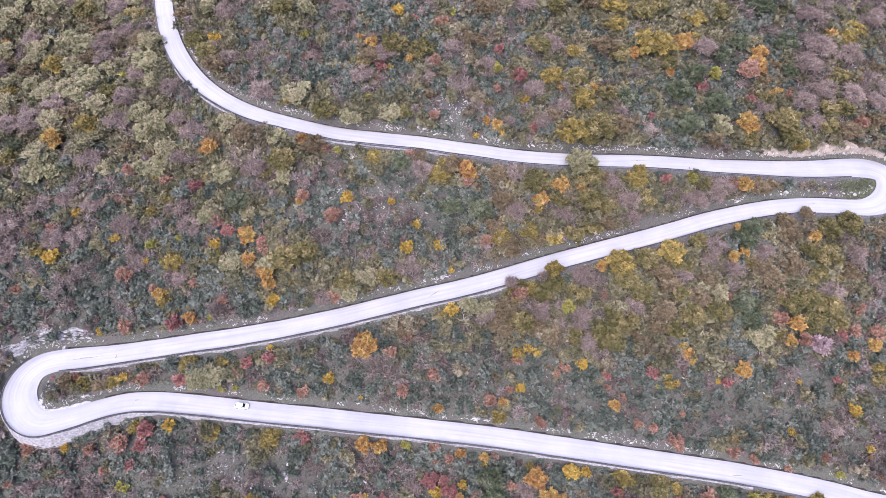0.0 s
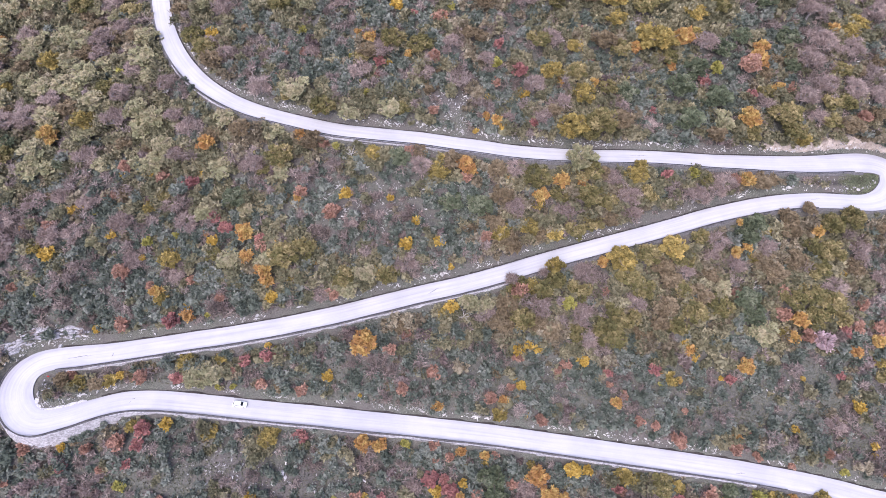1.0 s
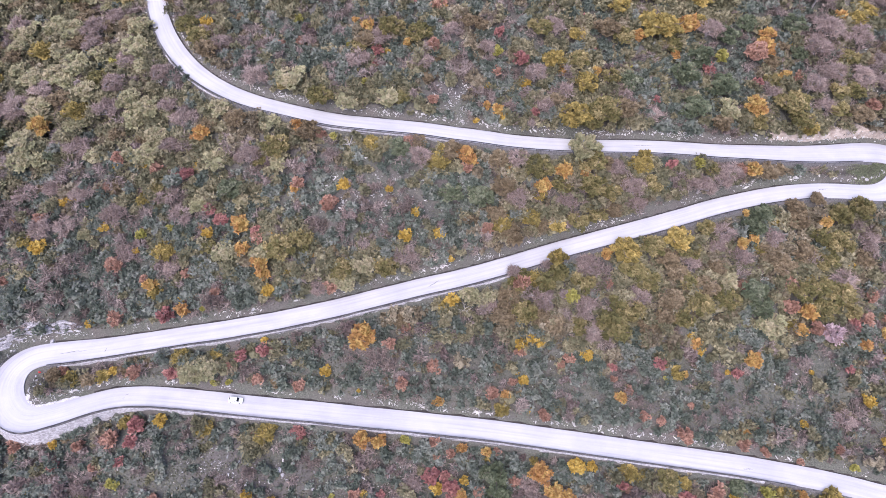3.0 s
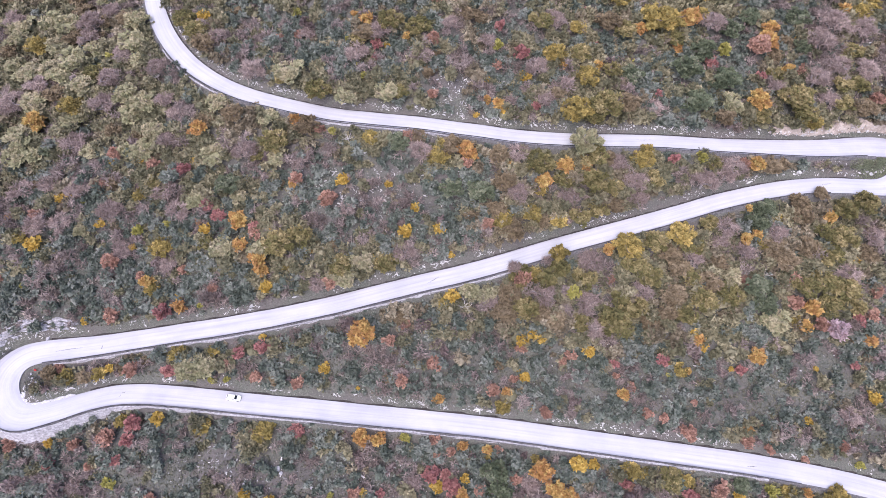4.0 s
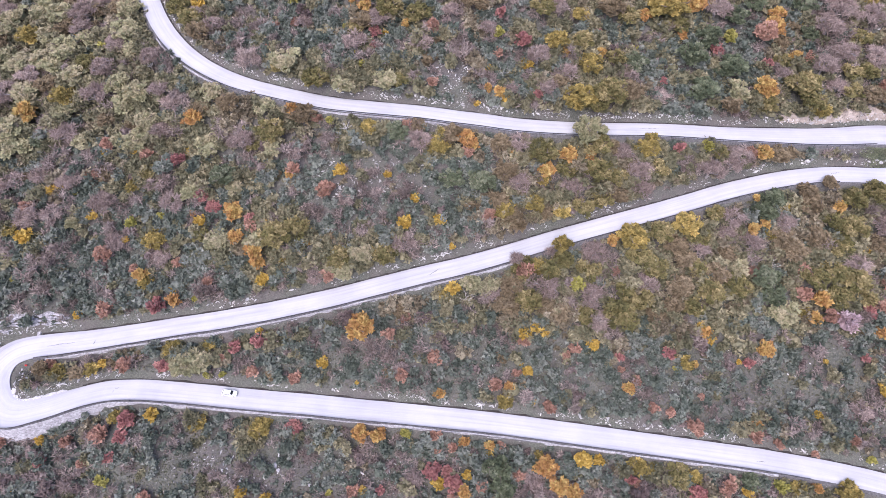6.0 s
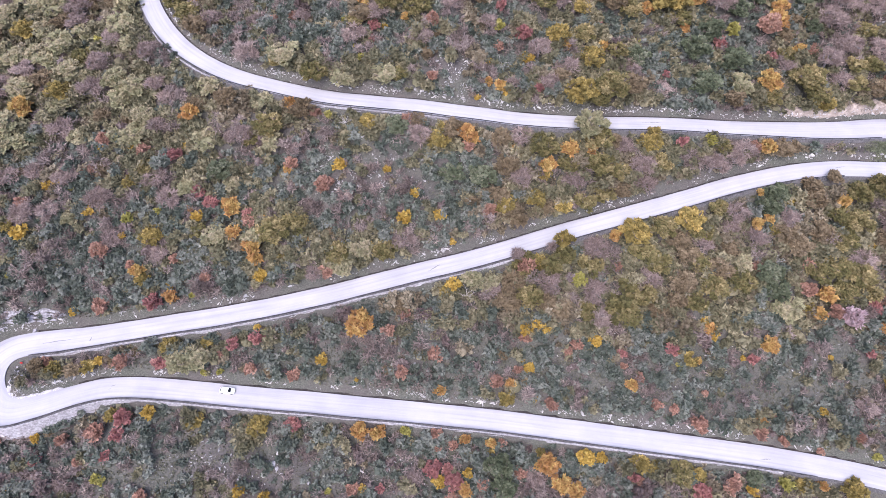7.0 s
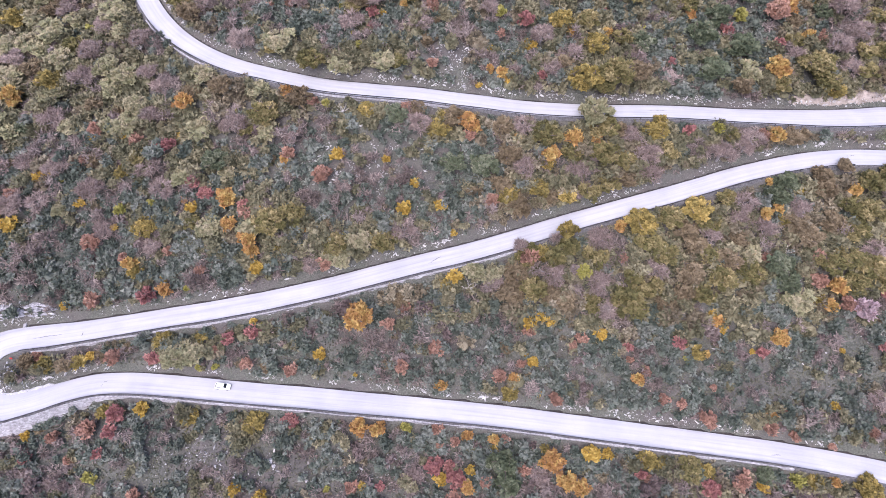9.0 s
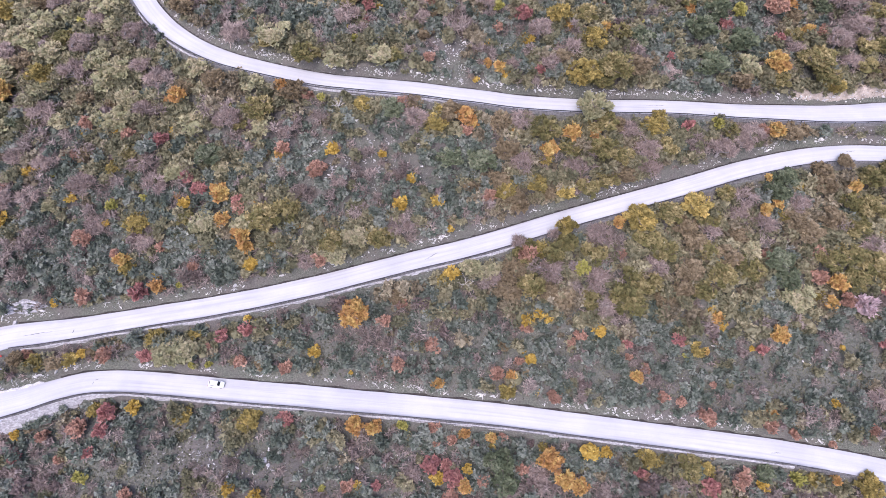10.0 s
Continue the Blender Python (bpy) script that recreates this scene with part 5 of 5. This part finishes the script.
def build_rocks():
    """Broken limestone on the cut banks, in the stony patches and between the bushes."""
    rng = np.random.default_rng(8)
    shapes = []
    for k in range(6):
        bm, v, f = rock_shape(1, 300 + k)
        bm.free()
        shapes.append((v, f))
    n = 640000
    x, y = rng.uniform(-160, 160, n), rng.uniform(-84, 114, n)
    edge, up = sample(LAND_EDGE, x, y), sample(LAND_UP, x, y)
    run = np.clip(0.6 + 0.9 * wave_noise(x, y, 19.0, 55), 0, 1) * np.clip(0.65 + 0.6 * wave_noise(x, y, 4.0, 56), 0, 1)
    run = np.where(y > 24, np.maximum(run, 0.6 * np.clip(0.6 + 0.8 * wave_noise(x, y, 4.0, 58), 0, 1)), run)
    bank = (up > 0.3) * np.exp(-((edge - 1.5) / 0.5) ** 2) * run
    patch = stoniness(x, y) ** 1.2 * np.clip(0.5 + 0.8 * wave_noise(x, y, 5.0, 57), 0, 1)
    want = np.maximum(bank, np.maximum(0.5 * patch, 0.002 + 0.008 * openness(x, y)))
    keep = (edge > 0.8) & (rng.random(n) < want)
    x, y, edge, bank, run = x[keep], y[keep], edge[keep], bank[keep], run[keep]
    z = sample(LAND_Z, x, y)
    size = (rng.gamma(1.3, 0.08, len(x)) + 0.09).clip(0.1, 0.6) * np.where(bank > 0.15, 1.45, 1.15)
    vs, fs, total = [], [], 0
    for i in range(len(x)):
        v, f = shapes[i % 6]
        r = Euler((rng.uniform(0, 6.28), rng.uniform(0, 6.28), rng.uniform(0, 6.28))).to_matrix()
        s = np.diag([size[i] * rng.uniform(0.8, 1.9), size[i] * rng.uniform(0.3, 0.6), size[i] * rng.uniform(0.35, 0.8)])
        turn = Euler((rng.uniform(-0.4, 0.4), rng.uniform(-0.4, 0.4), rng.uniform(0, 6.28))).to_matrix()
        vs.append(v @ np.array(r).T @ s @ np.array(turn).T + [x[i], y[i], z[i] + 0.3 * size[i]])
        fs.append(f + total)
        total += len(v)
    ob = link_mesh("loose_rocks", np.concatenate(vs), np.concatenate(fs), ROCK)
    tagged(ob, "broken white limestone scattered on banks and slope", "rocks", kind="stuff")


build_rocks()


def boulder(x, y, size, seed, squat=0.42):
    bm, _, _ = rock_shape(2, seed)
    me = bpy.data.meshes.new("boulder")
    bm.to_mesh(me)
    bm.free()
    me.materials.append(LEDGE)
    ob = tagged(new("boulder", me), "pale limestone boulder half sunk in the slope", "boulder", "boulders on the slope")
    z = float(sample(LAND_Z, np.array([x]), np.array([y]))[0])
    rng = random.Random(seed)
    ob.matrix_basis = pose(x, y, z + 0.12 * size, rng.uniform(-15, 15), rng.uniform(-15, 15), rng.uniform(0, 360)) @ Matrix.Diagonal((size, size * rng.uniform(0.6, 0.9), size * squat, 1))


for k, (bx, by, bs) in enumerate([(-51.5, -61.7, 0.95), (-46.6, -62.0, 1.1), (-45.6, -63.2, 0.75), (-55.1, -65.8, 0.8), (-36.9, -66.7, 0.7), (-16.2, -64.1, 0.7), (-54.8, -63.5, 0.45),
                                  (-43.0, -60.2, 0.5), (-115.4, -40.3, 0.6), (-117.5, -38.8, 0.5), (-118.2, -37.5, 0.45), (-116.2, -27.2, 1.0)]):
    boulder(bx, by, bs, 500 + k)


def build_ledges():
    """Grey limestone beds that crop out above the left bend, each a long broken slab."""
    rng = np.random.default_rng(14)
    for k in range(250):
        lx = float(rng.uniform(-144, -106))
        bend = max(0.0, -118.0 - lx)
        bed = (-2.6, -1.1, 0.2, 1.4)[k % 4] + float(rng.uniform(-0.45, 0.45))
        ly = -25.2 - 0.026 * bend**2 + bed + 0.9 * math.sin(lx * 0.55)
        if float(sample(LAND_EDGE, np.array([lx]), np.array([ly]))[0]) < 2.0:
            continue
        bm, _, _ = rock_shape(2, 700 + k % 12)
        me = bpy.data.meshes.new("rock_ledge")
        bm.to_mesh(me)
        bm.free()
        me.materials.append(LEDGE)
        ob = tagged(new("rock_ledge", me), "grey weathered limestone ledge cropping out of the slope", "rock", "ledges above the bend")
        z = float(sample(LAND_Z, np.array([lx]), np.array([ly]))[0])
        ob.matrix_basis = pose(lx, ly, z + 0.05, rng.uniform(-12, 12), rng.uniform(-8, 8), math.degrees(math.atan(0.052 * bend)) + rng.uniform(-16, 16)) @ Matrix.Diagonal((rng.uniform(0.6, 2.3), rng.uniform(0.22, 0.55), rng.uniform(0.3, 0.65), 1))


build_ledges()


# ---- guard rails ----
def build_rail(first, last, side, out=0.16):
    """Steel beams on posts along the lower edge, four metres to a beam."""
    rail = tagged(new("guard_rail"), "weathered grey steel guard rail on posts along the road edge", "guard rail", "guard rails")
    i0 = np.searchsorted(ALONG - START, first)
    rail.location = (CENTRE[i0, 0], CENTRE[i0, 1], ROAD_Z[i0])
    base = Vector(rail.location)
    f = lambda a, s: float(np.interp(s, ALONG - START, a))
    at = lambda s, o, z: Vector((f(CENTRE[:, 0], s) + side * f(NORMAL[:, 0], s) * (f(ROAD_HALF, s) + o), f(CENTRE[:, 1], s) + side * f(NORMAL[:, 1], s) * (f(ROAD_HALF, s) + o), f(ROAD_Z, s) + z)) - base
    fold = [(0.05, 0.45), (0.0, 0.5), (0.0, 0.56), (0.06, 0.6), (0.0, 0.64), (0.0, 0.71), (0.06, 0.76), (0.10, 0.76), (0.10, 0.45)]
    post = bpy.data.meshes.new("post")
    bm = bmesh.new()
    bmesh.ops.create_cube(bm, size=1.0)
    bmesh.ops.scale(bm, vec=(0.14, 0.1, 1.3), verts=bm.verts)
    bmesh.ops.translate(bm, vec=(0, 0, 0.15), verts=bm.verts)
    bm.to_mesh(post)
    bm.free()
    post.materials.append(STEEL)
    s = first
    while s < last:
        bm = bmesh.new()
        rings = [[bm.verts.new(at(s + d, out + o, z)) for o, z in fold] for d in (0.0, 1.33, 2.66, 4.0)]
        for a, b in zip(rings, rings[1:]):
            for k in range(len(fold)):
                bm.faces.new((a[k], a[(k + 1) % len(fold)], b[(k + 1) % len(fold)], b[k]))
        part("beam", bm, STEEL, rail)
        p = new("post", post)
        p.parent = rail
        p.location = at(s, out + 0.2, 0.0)
        s += 4.0


build_rail(36, 262, -1)
build_rail(312, 550, 1)
build_rail(560, 800, -1)


# ---- cracks and marks on the road ----
def crack(points, width, seed):
    rng = np.random.default_rng(seed)
    pts = np.array(points, dtype=float)
    t = np.linspace(0, 1, 14)
    k = np.linspace(0, 1, len(pts))
    x, y = np.interp(t, k, pts[:, 0]) + rng.normal(0, 0.08, 14), np.interp(t, k, pts[:, 1]) + rng.normal(0, 0.06, 14)
    d = np.stack([np.gradient(x), np.gradient(y)], 1)
    d /= np.linalg.norm(d, axis=1)[:, None]
    w = width * rng.uniform(0.3, 1.0, 14) * np.sin(np.pi * (0.08 + 0.84 * t))
    verts = []
    for sgn in (-1, 1):
        px, py = x - sgn * d[:, 1] * w / 2, y + sgn * d[:, 0] * w / 2
        near = [int(np.argmin((CENTRE[:, 0] - a) ** 2 + (CENTRE[:, 1] - b) ** 2)) for a, b in zip(px, py)]
        verts.append(np.stack([px, py, ROAD_Z[near] + 0.075], 1))
    i = np.arange(14)
    faces = np.stack([i[:-1], i[1:], i[1:] + 14, i[:-1] + 14], 1)
    tagged(link_mesh("road_crack", np.concatenate(verts), faces, CRACK), "thin dark crack sealed across the pale asphalt", "crack", kind="structure")


crack([(-112.5, -31.4), (-108.7, -30.8), (-104.5, -30.4)], 0.22, 1)
crack([(-98.9, -31.2), (-98.7, -30.0)], 0.25, 2)
crack([(-92.0, -43.9), (-91.5, -42.7), (-90.6, -42.4)], 0.2, 3)
crack([(-4.6, -13.4), (-2.6, -12.2), (-1.2, -11.3)], 0.25, 4)
crack([(85.6, -61.9), (88.2, -61.9)], 0.3, 5)
crack([(118.0, 16.2), (121.0, 16.6)], 0.2, 6)
crack([(60.0, 28.2), (66.0, 28.4)], 0.2, 7)


# ---- the car ----
def loft(sections, cap=True):
    bm = bmesh.new()
    rings = [[bm.verts.new(p) for p in s] for s in sections]
    n = len(sections[0])
    for a, b in zip(rings, rings[1:]):
        for k in range(n):
            bm.faces.new((a[k], a[(k + 1) % n], b[(k + 1) % n], b[k]))
    if cap:
        bm.faces.new(rings[0][::-1])
        bm.faces.new(rings[-1])
    bmesh.ops.recalc_face_normals(bm, faces=bm.faces)
    return bm


def round_box(x0, x1, hw, z0, z1, r=0.12):
    """A cross ring in y and z at x."""
    return [(x0, -hw + r, z0), (x0, hw - r, z0), (x0, hw, z0 + r), (x0, hw, z1 - r), (x0, hw - r, z1), (x0, -hw + r, z1), (x0, -hw, z1 - r), (x0, -hw, z0 + r)]


def build_car(x, y, z, turn, pitch):
    car = tagged(new("car"), "white hatchback car with dark windows on the lower road", "car")
    stations = [(-2.02, 0.72, 0.42, 0.86), (-1.9, 0.82, 0.28, 0.97), (-1.2, 0.86, 0.24, 0.98), (0.0, 0.87, 0.24, 0.95), (0.9, 0.86, 0.24, 0.93), (1.5, 0.84, 0.25, 0.86), (1.95, 0.76, 0.30, 0.74), (2.08, 0.64, 0.40, 0.64)]
    part("body", loft([round_box(a, a, w, lo, hi, 0.1) for a, w, lo, hi in stations]), CAR_PAINT, car)
    cabin = [(-1.85, 0.68, 0.9, 1.0), (-1.5, 0.64, 0.9, 1.38), (-0.7, 0.63, 0.9, 1.47), (0.2, 0.63, 0.9, 1.45), (0.45, 0.64, 0.9, 1.40), (1.1, 0.7, 0.88, 0.96)]
    part("roof", loft([round_box(a, a, w, lo, hi, 0.05) for a, w, lo, hi in cabin]), CAR_PAINT, car)

    def pane(name, corners, label):
        bm = bmesh.new()
        top = [bm.verts.new(c) for c in corners]
        mid = sum((Vector(c) for c in corners), Vector()) / 4
        low = [bm.verts.new(Vector(c) * 0.96 + mid * 0.04 - Vector((0, 0, 0.03))) for c in corners]
        bm.faces.new(top)
        for k in range(4):
            bm.faces.new((top[k], low[k], low[(k + 1) % 4], top[(k + 1) % 4]))
        bmesh.ops.recalc_face_normals(bm, faces=bm.faces)
        part(name, bm, GLASS, car, label)

    pane("windscreen", [(1.06, -0.62, 1.02), (1.06, 0.62, 1.02), (0.46, 0.56, 1.425), (0.46, -0.56, 1.425)], "dark tinted windscreen")
    pane("rear_window", [(-1.82, -0.58, 1.06), (-1.82, 0.58, 1.06), (-1.52, 0.54, 1.37), (-1.52, -0.54, 1.37)], "dark rear window")
    for sgn in (-1, 1):
        pane("side_window", [(-1.4, sgn * 0.672, 1.0), (-0.35, sgn * 0.676, 1.0), (-0.4, sgn * 0.65, 1.36), (-1.3, sgn * 0.65, 1.34)], "dark side window")
        pane("side_window", [(-0.25, sgn * 0.676, 1.0), (0.8, sgn * 0.69, 1.0), (0.38, sgn * 0.66, 1.35), (-0.25, sgn * 0.65, 1.37)], "dark side window")
        for wx in (-1.25, 1.3):
            bm = bmesh.new()
            bmesh.ops.create_cone(bm, cap_ends=True, segments=18, radius1=0.31, radius2=0.31, depth=0.2)
            bmesh.ops.bevel(bm, geom=[e for e in bm.edges if abs(e.calc_length() - 0.2) > 0.01], offset=0.03, segments=2, affect="EDGES")
            bmesh.ops.rotate(bm, verts=bm.verts, cent=(0, 0, 0), matrix=Matrix.Rotation(radians(90), 3, "X"))
            bmesh.ops.translate(bm, verts=bm.verts, vec=(wx, sgn * 0.78, 0.31))
            wheel = part("wheel", bm, RUBBER, car, "black tyre")
            bm = bmesh.new()
            bmesh.ops.create_cone(bm, cap_ends=True, segments=14, radius1=0.19, radius2=0.17, depth=0.03)
            bmesh.ops.rotate(bm, verts=bm.verts, cent=(0, 0, 0), matrix=Matrix.Rotation(radians(-90 * sgn), 3, "X"))
            bmesh.ops.translate(bm, verts=bm.verts, vec=(wx, sgn * 0.885, 0.31))
            part("rim", bm, STEEL, wheel, "grey wheel rim")
        part("headlight", loft([round_box(a, a, 0.13, 0.56, 0.70, 0.03) for a in (1.9, 2.05)]), LAMP_CLEAR, car, "clear headlight").location.y = sgn * 0.56
        part("tail_light", loft([round_box(a, a, 0.08, 0.62, 0.92, 0.03) for a in (-2.03, -1.9)]), LAMP_RED, car, "red tail light").location.y = sgn * 0.68
        part("mirror", loft([round_box(a, a, 0.1, 0.98, 1.1, 0.03) for a in (0.72, 0.86)]), CAR_PAINT, car).location.y = sgn * 0.86
    part("bumper", loft([round_box(a, a, 0.62, 0.28, 0.42, 0.04) for a in (2.0, 2.12)]), RUBBER, car, "dark lower bumper")
    car.matrix_basis = pose(x, y, z, 0, pitch, turn)


def road_height(x, y):
    i = int(np.argmin((CENTRE[:, 0] - x) ** 2 + (CENTRE[:, 1] - y) ** 2))
    return float(ROAD_Z[i]) + 0.05


build_car(-60.1, -43.9, road_height(-60.1, -43.9), -5.9, 3.9)


# ---- the marker on the island of the left bend ----
def build_marker(x, y):
    z = float(sample(LAND_Z, np.array([x]), np.array([y]))[0])
    marker = tagged(new("road_marker"), "small red hazard plate on a short steel post", "road marker")
    marker.location = (x, y, z)
    bm = bmesh.new()
    limb(bm, (0, 0, -0.3), (0, 0, 0.9), 0.04, 0.04, 8)
    part("post", bm, STEEL, marker)
    bm = bmesh.new()
    bmesh.ops.create_cube(bm, size=1.0)
    bmesh.ops.scale(bm, vec=(0.7, 0.04, 0.5), verts=bm.verts)
    bmesh.ops.bevel(bm, geom=bm.edges[:], offset=0.012, segments=1, affect="EDGES")
    bmesh.ops.rotate(bm, verts=bm.verts, cent=(0, 0, 0), matrix=Matrix.Rotation(radians(-35), 3, "X"))
    bmesh.ops.translate(bm, verts=bm.verts, vec=(0, -0.06, 0.85))
    part("plate", bm, LAMP_RED, marker, "faded red plate")


build_marker(-117.0, -36.6)
